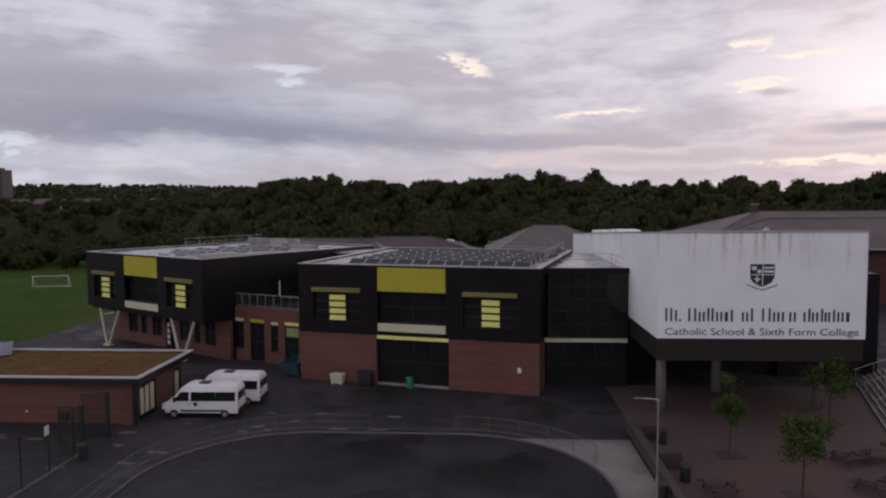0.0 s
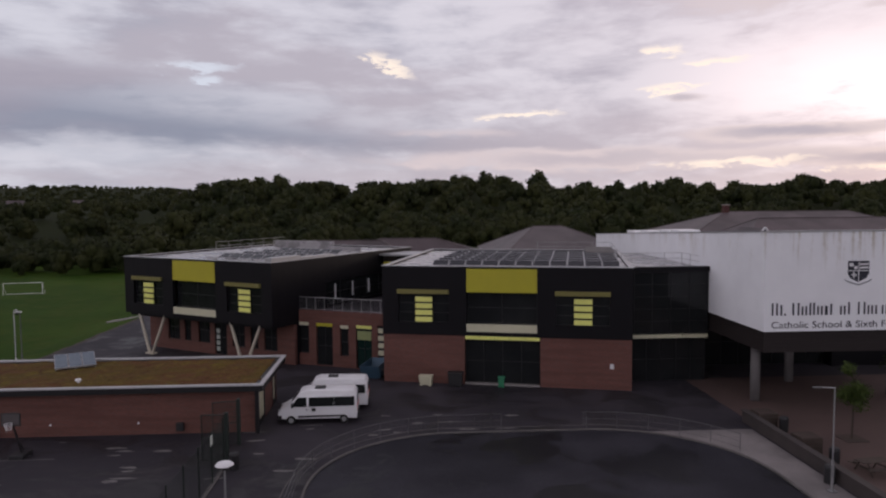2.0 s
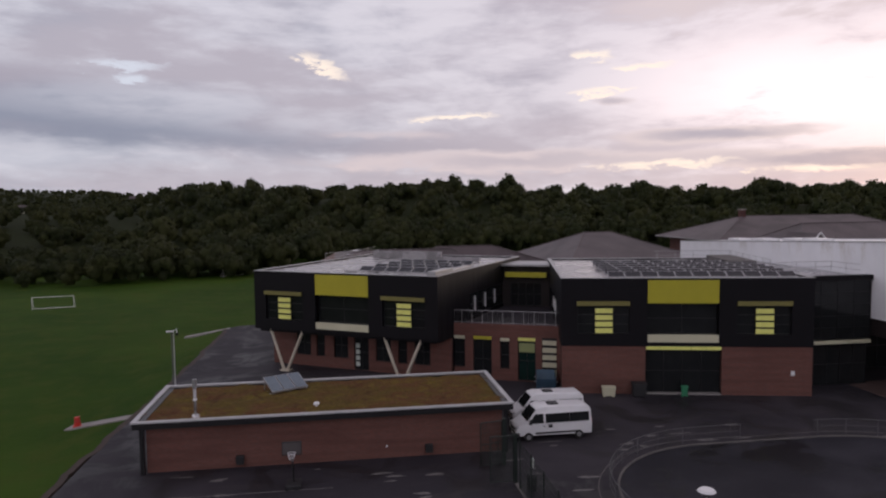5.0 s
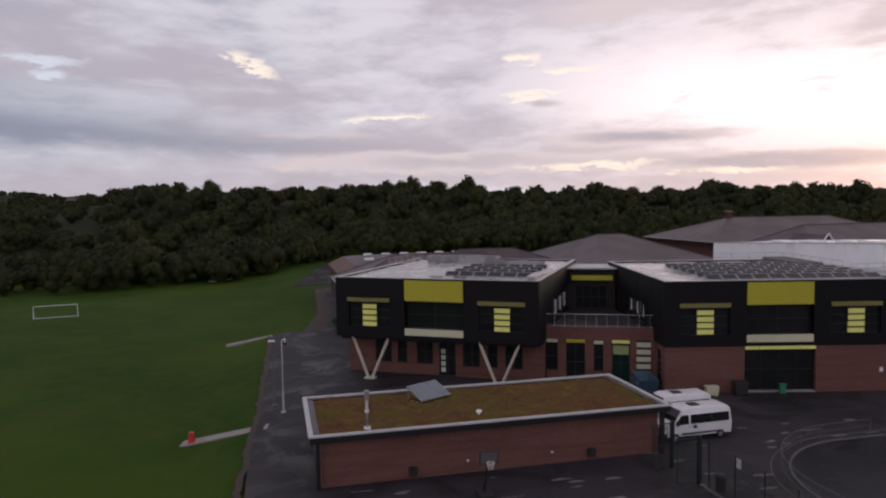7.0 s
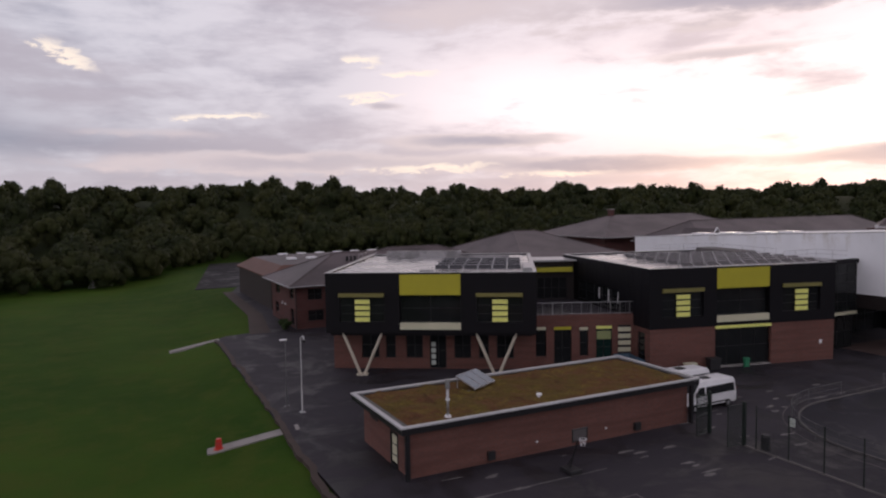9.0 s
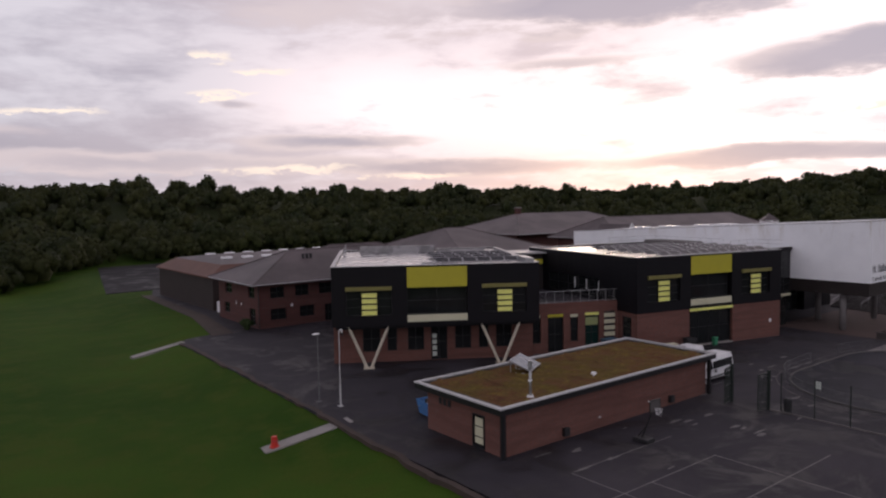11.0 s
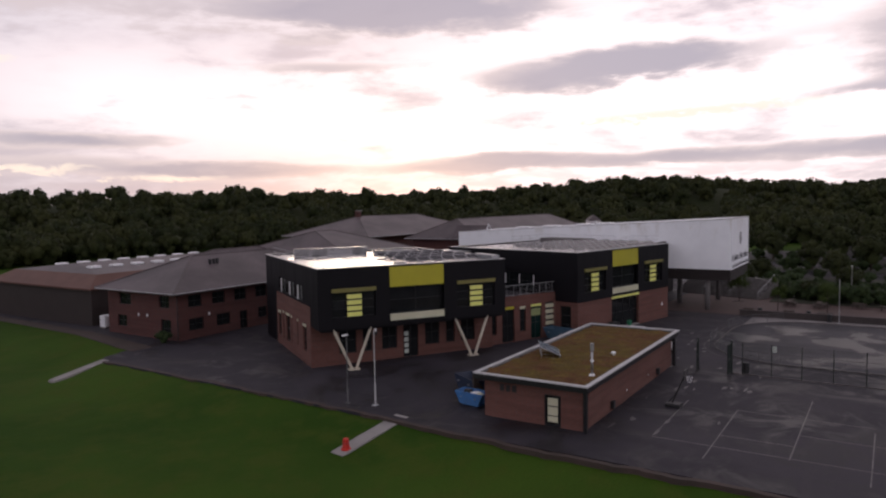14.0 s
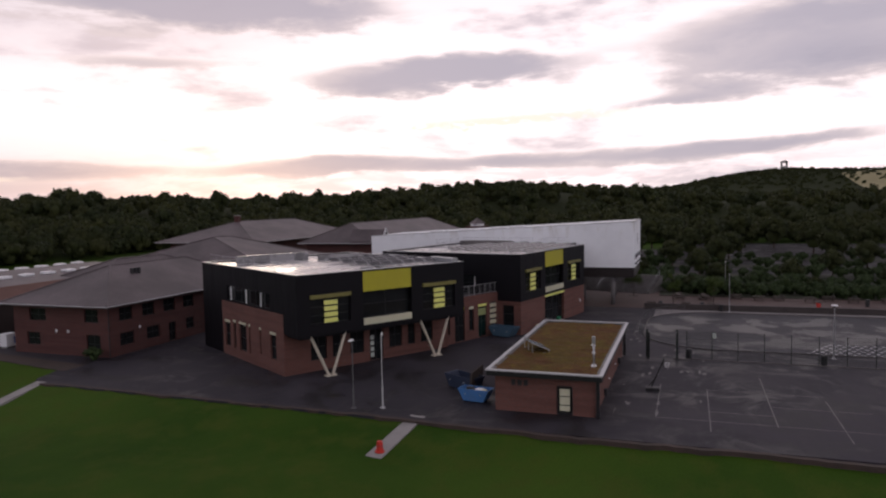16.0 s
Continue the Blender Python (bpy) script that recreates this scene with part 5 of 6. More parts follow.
letters("lettering", "Catholic School & Sixth Form College", X0 + 0.56, X0 + 13.35, 6.27, hall, 0.50)
# the upper line of the sign: plain upright bars of its stroke weight
x = X0 + 0.46
for width, tall in ((0.50, 1), (0.22, .85), (0.14, .15), (0.36, 0), (0.55, 1), (0.46, .72), (0.46, 1), (0.46, .72), (0.30, .72), (0.24, .9), (0.36, 0), (0.46, .72), (0.24, 1), (0.36, 0), (0.58, 1), (0.46, .72), (0.62, .72), (0.74, .72), (0.20, 1), (0.46, .72), (0.20, 1), (0.42, .72), (0.24, .9), (0.46, .72), (0.30, .72)):
    k = 12.82 / 10.18
    if tall:
        w = width * k
        strokes = (0.12,) if width < 0.26 else (0.10, w - 0.20)
        for o in strokes:
            block("sign_bar", hall, INK, x + o, x + o + 0.13, Y0 - 0.02, Y0 - 0.004, 7.2, 7.2 + 0.9 * tall, "plain dark sign bar")
    x += width * k
crest = [(6.15, 11.1), (7.75, 11.1), (7.75, 10.2), (7.55, 9.85), (6.95, 9.55), (6.35, 9.85), (6.15, 10.2)]


def plate(name, outline, mat, y, label=""):
    bm = bmesh.new()
    lo, hi = [bm.verts.new((X0 + a, y, b)) for a, b in outline], [bm.verts.new((X0 + a, y + 0.012, b)) for a, b in outline]
    n = len(outline)
    for i in range(n):
        bm.faces.new((lo[i], lo[(i + 1) % n], hi[(i + 1) % n], hi[i]))
    bm.faces.new(lo), bm.faces.new(hi[::-1])
    return part(name, bm, mat, hall, label)


plate("crest_shield", crest, INK, Y0 - 0.016, "dark shield emblem")
for o in ([(6.94, 11.05), (7.0, 11.05), (7.0, 9.62), (6.94, 9.62)], [(6.17, 10.42), (7.73, 10.42), (7.73, 10.36), (6.17, 10.36)], [(7.05, 10.92), (7.7, 10.92), (7.7, 10.8), (7.05, 10.8)],
          [(7.05, 10.68), (7.7, 10.68), (7.7, 10.54), (7.05, 10.54)], [(6.55, 10.3), (6.66, 10.3), (6.66, 9.85), (6.55, 9.85)], [(6.4, 10.13), (6.82, 10.13), (6.82, 10.03), (6.4, 10.03)],
          [(6.25, 10.95), (6.55, 10.95), (6.55, 10.7), (6.25, 10.7)], [(6.62, 10.72), (6.86, 10.72), (6.86, 10.5), (6.62, 10.5)]):
    plate("crest_mark", o, WHITEPAINT, Y0 - 0.030, "pale emblem mark")
plate("crest_scroll", [(5.95, 9.78), (6.3, 9.6), (6.95, 9.4), (7.6, 9.6), (7.95, 9.78), (7.95, 9.68), (7.6, 9.5), (6.95, 9.3), (6.3, 9.5), (5.95, 9.68)], material("grey_scroll", (0.28, 0.29, 0.32), 0.6), Y0 - 0.016, "grey emblem scroll")

# ---- minibuses ----


def half_width(z):
    return 1.03 if z < 1.25 else 1.03 - (z - 1.25) * 0.13


def minibus():
    v = thing("minibus", "white high-roof minibus with dark side windows, parked on the yard", "minibus", group="parked minibuses")
    prof = [(-2.95, 0.38), (-2.97, 1.2), (-2.92, 2.25), (-2.72, 2.50), (0.9, 2.56), (1.35, 2.42), (2.05, 1.50), (2.72, 1.18), (2.93, 0.95), (2.96, 0.42)]
    bm = bmesh.new()
    rows = []
    for s in (-1, 1):
        rows.append([bm.verts.new((x, s * half_width(z) * (0.93 if x > 2.6 else 1), z)) for x, z in prof])
    n = len(prof)
    for i in range(n):
        bm.faces.new((rows[0][i], rows[0][(i + 1) % n], rows[1][(i + 1) % n], rows[1][i]))
    bm.faces.new(rows[0][::-1]), bm.faces.new(rows[1])
    body = part("body", bm, WHITEPAINT, v, "white painted bodywork", 0.07, True)

    def side_glass(name, pts, mat=GLASS, label=""):
        for s in (-1, 1):
            bm = bmesh.new()
            a = [bm.verts.new((x, s * (half_width(z) - 0.01), z)) for x, z in pts]
            b_ = [bm.verts.new((x, s * (half_width(z) + 0.012), z)) for x, z in pts]
            m = len(pts)
            for i in range(m):
                bm.faces.new((a[i], a[(i + 1) % m], b_[(i + 1) % m], b_[i]))
            bm.faces.new(a[::-1]), bm.faces.new(b_)
            part(name, bm, mat, v, label)
    side_glass("side_window", [(-2.75, 1.36), (-1.22, 1.36), (-1.22, 2.04), (-2.75, 2.04)])
    side_glass("side_window", [(-1.2, 1.36), (0.66, 1.36), (0.66, 2.04), (-1.2, 2.04)])
    side_glass("cab_window", [(0.82, 1.36), (1.95, 1.36), (1.9, 1.5), (1.45, 2.05), (0.82, 2.05)])
    side_glass("rubbing_strip", [(-2.0, 0.55), (1.45, 0.55), (1.45, 0.68), (-2.0, 0.68)], PLASTIC, "black rubbing strip")
    side_glass("door_emblem", [(0.15, 1.0), (0.45, 1.0), (0.45, 1.25), (0.15, 1.25)], PLASTIC, "small dark door emblem")
    side_glass("door_handle", [(0.72, 1.1), (0.86, 1.1), (0.86, 1.16), (0.72, 1.16)], PLASTIC)
    for name, x0, z0, x1, z1, hw in (("windscreen", 1.40, 2.36, 2.03, 1.53, 0.86),):
        bm = bmesh.new()
        nx, nz = (z0 - z1), (x1 - x0)
        l = math.hypot(nx, nz)
        nx, nz = nx / l * 0.02, nz / l * 0.02
        a = [bm.verts.new(p) for p in ((x0, -hw * 0.95, z0), (x0, hw * 0.95, z0), (x1, hw, z1), (x1, -hw, z1))]
        b_ = [bm.verts.new((p.co.x + nx, p.co.y, p.co.z + nz)) for p in a]
        for i in range(4):
            bm.faces.new((a[i], a[(i + 1) % 4], b_[(i + 1) % 4], b_[i]))
        bm.faces.new(a[::-1]), bm.faces.new(b_)
        part(name, bm, GLASS, v)
    for s in (-1, 1):
        block("rear_window", v, GLASS, -2.985, -2.93, min(s * 0.08, s * 0.8), max(s * 0.08, s * 0.8), 1.42, 2.02)
        block("tail_light", v, RED, -2.99, -2.94, min(s * 0.86, s * 0.98), max(s * 0.86, s * 0.98), 0.95, 1.55, "red tail light", 0.01)
        block("headlight", v, METAL, 2.62, 2.93, min(s * 0.62, s * 0.94), max(s * 0.62, s * 0.94), 0.92, 1.16, "clear headlight", 0.03)
        bm = bmesh.new()
        box(bm, 1.78, 1.95, min(s * 1.02, s * 1.22), max(s * 1.02, s * 1.22), 1.32, 1.68)
        part("door_mirror", bm, PLASTIC, v, "black door mirror", 0.03)
        for x in (-1.95, 1.98):
            bm = bmesh.new()
            rod(bm, (x, s * 0.80, 0.34), (x, s * 1.05, 0.34), 0.34, 20)
            w = part("wheel", bm, RUBBER, v, "black tyre", 0.02)
            bm = bmesh.new()
            rod(bm, (x, s * 1.03, 0.34), (x, s * 1.065, 0.34), 0.21, 14, 0.17)
            part("rim", bm, METAL, w)
    block("front_bumper", v, PLASTIC, 2.66, 3.0, -0.98, 0.98, 0.36, 0.72, "black front bumper", 0.05)
    block("rear_bumper", v, PLASTIC, -3.06, -2.93, -1.0, 1.0, 0.36, 0.75, "black rear bumper", 0.04)
    block("number_plate", v, WHITEPAINT, 3.0, 3.012, -0.26, 0.26, 0.48, 0.6)
    block("roof_hatch", v, PLASTIC, -0.55, 0.25, -0.36, 0.36, 2.53, 2.63, "dark roof hatch", 0.03)
    block("grille", v, PLASTIC, 2.78, 2.95, -0.55, 0.55, 0.8, 1.0)
    return v


bus = minibus()
bus.scale = (0.94, 0.94, 0.93)
bus.matrix_basis = pose(-20.35, 49.25, 0.0, 0, 0, 181.5) @ Matrix.Diagonal((0.94, 0.94, 0.93, 1))
copy_thing(bus, pose(-19.75, 52.5, 0.0, 0, 0, 180))

# ---- lamp posts ----


def lamp_post(x, y, h, head, mat, label):
    p = thing("lamp_post", label, "lamp post", pose(x, y, float(land(x, y)) if x < -52 else 0.0))
    bm = bmesh.new()
    rod(bm, (0, 0, 0), (0, 0, h * 0.3), 0.075, 10)
    rod(bm, (0, 0, h * 0.3), (0, 0, h), 0.042, 10)
    part("pole", bm, mat, p, smooth=False)
    bm = bmesh.new()
    box(bm, -0.2, 0.2, -0.2, 0.2, 0, 0.06)
    part("base_plate", bm, mat, p)
    return p


cctv = lamp_post(-49.35, 63.9, 6.1, 0, EDGE_METAL, "white camera pole with a small dome head beside the field")
bm = bmesh.new()
rod(bm, (0, 0, 6.1), (0.25, 0, 6.25), 0.035, 6)
rod(bm, (0.25, 0, 6.25), (0.28, 0, 5.95), 0.05, 8)
part("bracket", bm, WHITEPAINT, cctv)
bm = bmesh.new()
rod(bm, (0.28, 0, 5.95), (0.28, 0, 5.7), 0.13, 12, 0.07)
part("camera_dome", bm, PLASTIC, cctv, "dark camera dome")
slim = lamp_post(-50.05, 66.2, 5.6, 0, POLE, "slim grey lamp post with a flat head beside the field")
block("lamp_head", slim, WHITEPAINT, -0.45, 0.15, -0.12, 0.12, 5.6, 5.72, "flat pale lamp head", 0.03)
street = lamp_post(8.6, 34.6, 5.65, 0, METAL, "slender grey street lamp with a short arm beside the wall")
bm = bmesh.new()
rod(bm, (0, 0, 5.62), (-0.75, 0, 5.68), 0.035, 6)
part("arm", bm, METAL, street)
block("lamp_head", street, POLE, -1.2, -0.7, -0.08, 0.08, 5.64, 5.71, "flat grey lamp head", 0.03)
court_lamp = lamp_post(29.8, 34.2, 5.5, 0, METAL, "slender grey lamp post among shrubs")
block("lamp_head", court_lamp, WHITEPAINT, -0.4, 0.2, -0.1, 0.1, 5.5, 5.62, "", 0.03)

# ---- mesh fence and gates ----


def mesh_panel(bm, a, b, z0, z1, n, r=0.006):
    """Welded mesh between two plan points: wires as thin square bars."""
    a, b = Vector(a), Vector(b)
    for i in range(n + 1):
        p = a.lerp(b, i / n)
        rod(bm, (*p, z0), (*p, z1), r, 3)
    for k in range(9):
        z = z0 + (z1 - z0) * k / 8
        rod(bm, (*a, z), (*b, z), r, 3)


fence = thing("mesh_fence", "tall dark green welded mesh fence with slim posts", "fence")
ys = [40.4 - 2.45 * i for i in range(17)]
for y in ys:
    block("post", fence, DARKSTEEL, -24.89, -24.83, y - 0.03, y + 0.03, 0, 3.0, "dark green post")
for ya, yb in zip(ys, ys[1:]):
    bm = bmesh.new()
    mesh_panel(bm, (-24.86, ya - 0.05), (-24.86, yb + 0.05), 0.08, 2.9, 22)
    part("mesh_panel", bm, DARKSTEEL, fence)
bm = bmesh.new()
ribbon(bm, [(-24.86, 41.8), (-24.86, 1.0)], 0.22, -0.1, 0.07)
part("fence_kerb", bm, KERB, fence, "pale concrete kerb under the fence")
block("notice", fence, SIGNGREEN, -24.81, -24.79, 37.55, 37.95, 2.3, 2.85, "pale green notice")
for y0, x1, y1 in ((44.35, -26.45, 44.05), (41.35, -26.4, 41.4)):
    gate = thing("mesh_gate", "open dark green mesh gate leaf hung on a heavy post", "gate", group="open gate leaves")
    block("gate_post", gate, DARKSTEEL, -24.98, -24.78, y0 - 0.1, y0 + 0.1, 0, 3.05)
    bm = bmesh.new()
    for a, b_ in (((-25.0, y0, 0.15), (-25.0, y0, 2.9)), ((x1, y1, 0.15), (x1, y1, 2.9)), ((-25.0, y0, 0.15), (x1, y1, 0.15)), ((-25.0, y0, 2.9), (x1, y1, 2.9)), ((-25.0, y0, 1.5), (x1, y1, 1.5))):
        rod(bm, a, b_, 0.035, 6)
    part("gate_frame", bm, DARKSTEEL, gate)
    bm = bmesh.new()
    mesh_panel(bm, (-25.0, y0), (x1, y1), 0.15, 2.9, 22, 0.011)
    part("mesh_infill", bm, DARKSTEEL, gate)


def litter_bin(x, y, label="black round litter bin with a domed lid", h=1.0, r=0.28, mat=None):
    b = thing("litter_bin", label, "bin", pose(x, y, 0.02 if x > 9 else 0.0), group="litter bins")
    bm = bmesh.new()
    rod(bm, (0, 0, 0), (0, 0, h * 0.86), r, 14, r * 1.08)
    part("body", bm, mat or PLASTIC, b)
    bm = bmesh.new()
    rod(bm, (0, 0, h * 0.86), (0, 0, h), r * 1.12, 14, r * 0.9)
    part("lid", bm, PLASTIC, b, "dark domed lid")
    return b


litter_bin(11.05, 38.3)
litter_bin(9.15, 35.7)
litter_bin(11.3, 44.3)
litter_bin(18.0, 15.0, "black litter bin among the picnic tables", 1.1)
litter_bin(14.3, 22.1, "dull red round litter bin on the court paving", 1.0, 0.3, RED)
litter_bin(-24.2, 40.2, "black litter bin beside the gate")
litter_bin(-24.3, 27.6, "black litter bin beside the mesh fence")
for x, y in ((10.6, 45.6), (10.7, 40.6)):
    pl = thing("planter", "dark brown timber planter box beside the wall", "planter", pose(x, y, 0.02), group="timber planters")
    bm = bmesh.new()
    for i in range(4):
        box(bm, -0.65, 0.65, -0.65, 0.65, i * 0.25, i * 0.25 + 0.235)
    part("boards", bm, WOOD, pl)
    block("soil", pl, EARTH, -0.58, 0.58, -0.58, 0.58, 0.97, 1.0)

# guard rails on the playground kerb


def guard_rail(line, label):
    g = thing("guard_rail", label, "railing", group="playground guard rails")
    bm = bmesh.new()
    for z in (0.25, 0.65, 1.12):
        for a, b_ in zip(line, line[1:]):
            rod(bm, (*a, z), (*b_, z), 0.012 if z < 1 else 0.02, 5)
    part("rail", bm, RAIL, g)
    for p in line[::2]:
        bm = bmesh.new()
        rod(bm, (*p, 0), (*p, 1.14), 0.022, 6)
        part("post", bm, RAIL, g)
    bm = bmesh.new()
    for a, b_ in zip(line, line[1:]):
        for k in range(1, 9):
            x_, y_ = a[0] + (b_[0] - a[0]) * k / 9, a[1] + (b_[1] - a[1]) * k / 9
            rod(bm, (x_, y_, 0.25), (x_, y_, 1.1), 0.004, 3)
    tagged(part("infill", bm, RAIL, g), kind="stuff")


outer = rounded(-20.1, 7.5, -6.4, 46.0, 9.2)
guard_rail([(-7.6, 46.05)] + outer[15:32], "low galvanised guard rail curving along the playground kerb")
guard_rail(outer[4:15] + [(-2.0, 46.05)], "low galvanised guard rail at the head of the playground")

# ---- basketball hoop, court lines ----
hoop = thing("basketball_hoop", "portable basketball hoop with a leaning black pole", "basketball hoop", pose(-38.0, 43.1, 0, 0, 0, 0))
block("base", hoop, PLASTIC, -0.45, 0.45, -0.5, 0.65, 0.0, 0.28, "black weighted base", 0.06)
bm = bmesh.new()
rod(bm, (0, 0.2, 0.25), (0, -0.75, 2.55), 0.06, 8)
rod(bm, (0, 0.5, 0.25), (0, -0.35, 1.4), 0.035, 6)
part("pole", bm, PLASTIC, hoop)
block("backboard", hoop, material("clear_grey_board", (0.11, 0.10, 0.10), 0.25, bump=0.0), -0.56, 0.56, -0.83, -0.79, 2.28, 3.0, "smoky backboard")
bm = bmesh.new()
for a, b_, c, d in ((-0.57, 0.57, 2.24, 2.29), (-0.57, 0.57, 2.99, 3.04), (-0.57, -0.52, 2.29, 2.99), (0.52, 0.57, 2.29, 2.99)):
    box(bm, a, b_, -0.85, -0.78, c, d)
part("board_frame", bm, PLASTIC, hoop)
bm = bmesh.new()
for i in range(16):
    a0, a1 = 2 * math.pi * i / 16, 2 * math.pi * (i + 1) / 16
    rod(bm, (0.23 * math.cos(a0), -1.1 + 0.23 * math.sin(a0), 2.45), (0.23 * math.cos(a1), -1.1 + 0.23 * math.sin(a1), 2.45), 0.015, 5)
rim = part("rim", bm, WHITEPAINT, hoop)
bm = bmesh.new()
for i in range(12):
    a0 = 2 * math.pi * i / 12
    rod(bm, (0.22 * math.cos(a0), -1.1 + 0.22 * math.sin(a0), 2.45), (0.13 * math.cos(a0 + 0.4), -1.1 + 0.13 * math.sin(a0 + 0.4), 2.05), 0.01, 4)
part("net", bm, WHITEPAINT, rim, "white net")

PALEDOT = material("pale_painted_dot", (0.42, 0.42, 0.44), 0.5, scale=1.0, amount=0.5)
marks = thing("court_lines", "worn white court lines painted on the asphalt", "court marking", kind="structure")
for x0, x1, y0, y1 in ((-48.4, -36.7, 38.66, 38.74), (-46.2, -31.3, 34.02, 34.10), (-48.4, -38.0, 29.66, 29.74), (-45.7, -35.7, 42.56, 42.63), (-45.9, -45.82, 24.0, 42.56), (-40.9, -40.82, 27.0, 34.0), (-43.4, -43.32, 34.1, 38.66), (-36.8, -36.72, 29.7, 38.7), (-48.4, -38.0, 25.2, 25.28), (-46, -32, 21.0, 21.08)):
    block("line", marks, LINE, x0, x1, y0, y1, -0.004, 0.006)
r2 = random.Random(4)
for i in range(34):
    x, y = r2.uniform(-47, -20), r2.uniform(38.5, 46) if i < 20 else r2.uniform(45, 47)
    if i >= 20:
        x = r2.uniform(-27, -6)
        y = r2.uniform(45.5, 50)
    a = r2.uniform(-0.4, 0.4)
    n = 9
    w, h = r2.uniform(0.3, 1.0), r2.uniform(0.08, 0.25)
    out = [(x + math.cos(t + a) * w * r2.uniform(0.6, 1.1), y + math.sin(t) * h * r2.uniform(0.6, 1.2)) for t in np.linspace(0, 2 * np.pi, n + 1)[:-1]]
    bm = bmesh.new()
    prism(bm, out, -0.01, 0.005)
    part("scuff", bm, LINE, marks, "worn scrap of old paint")
for i in range(6):
    for j in range(15):
        x, y = -18.99 + i * 1.06, 28.16 + i * -0.58 - j * 0.86
        block("dot", marks, PALEDOT, x - 0.24, x + 0.24, y - 0.17, y + 0.17, 0.026, 0.038)

# ---- slabs and cone on the field edge ----


def sloping_slab(x0, y0, x1, y1, w, label):
    bm = bmesh.new()
    d = Vector((x1 - x0, y1 - y0)).normalized()
    s = Vector((-d.y, d.x)) * w / 2
    n = 8
    rows = []
    for i in range(n + 1):
        p = Vector((x0, y0)).lerp(Vector((x1, y1)), i / n)
        z = float(land(x0, y0)) * (1 - i / n) + float(land(x1, y1)) * i / n
        rows.append([bm.verts.new((p.x + q * s.x, p.y + q * s.y, z + e)) for q, e in ((-1, -0.2), (1, -0.2), (1, 0.05), (-1, 0.05))])
    for a, b_ in zip(rows, rows[1:]):
        for k in range(4):
            bm.faces.new((a[k], b_[k], b_[(k + 1) % 4], a[(k + 1) % 4]))
    bm.faces.new(rows[0][::-1]), bm.faces.new(rows[-1])
    tagged(part("pavement_slab", bm, CONCRETE), label, "pavement", kind="structure")


sloping_slab(-50.6, 60.3, -57.2, 61.2, 1.3, "pale concrete ramp running down into the grass")
sloping_slab(-50.3, 99.9, -56.2, 99.7, 1.2, "pale concrete strip in the grass")
cone = thing("traffic_cone", "bright red barrel cone at the end of the concrete ramp", "cone", pose(-56.4, 61.0, float(land(-56.4, 61.0)) + 0.05))
bm = bmesh.new()
rod(bm, (0, 0, 0.05), (0, 0, 0.75), 0.26, 14, 0.2)
part("body", bm, RED, cone, "red plastic barrel")
bm = bmesh.new()
rod(bm, (0, 0, -0.03), (0, 0, 0.06), 0.36, 14)
part("base", bm, RED, cone)
bm = bmesh.new()
rod(bm, (0, 0, 0.4), (0, 0, 0.5), 0.238, 14)
part("band", bm, material("dull_red_band", (0.4, 0.05, 0.05), 0.5), cone)

# ---- football goals ----


def goal(m, label):
    g = thing("football_goal", label, "goal", m, group="football goals")
    for a, b_, n in (((-3.3, 0, 0), (-3.3, 0, 2.2), "post"), ((3.3, 0, 0), (3.3, 0, 2.2), "post"), ((-3.3, 0, 2.2), (3.3, 0, 2.2), "crossbar"), ((-3.3, 1.6, 0), (3.3, 1.6, 0), "ground_bar"), ((-3.3, 0, 2.2), (-3.3, 1.6, 0), "stay"), ((3.3, 0, 2.2), (3.3, 1.6, 0), "stay")):
        bm = bmesh.new()
        rod(bm, a, b_, 0.05 if n != "stay" else 0.03, 8)
        part(n, bm, WHITEPAINT, g)


goal(pose(-85.9, 134.1, float(land(-86, 134)), 0, 0, 12), "white football goal frame on the grass")
goal(pose(-62, 186, float(land(-62, 186)), 0, 0, 40), "white football goal frame by the trees")

# ---- skips, bins and boxes near the buildings ----


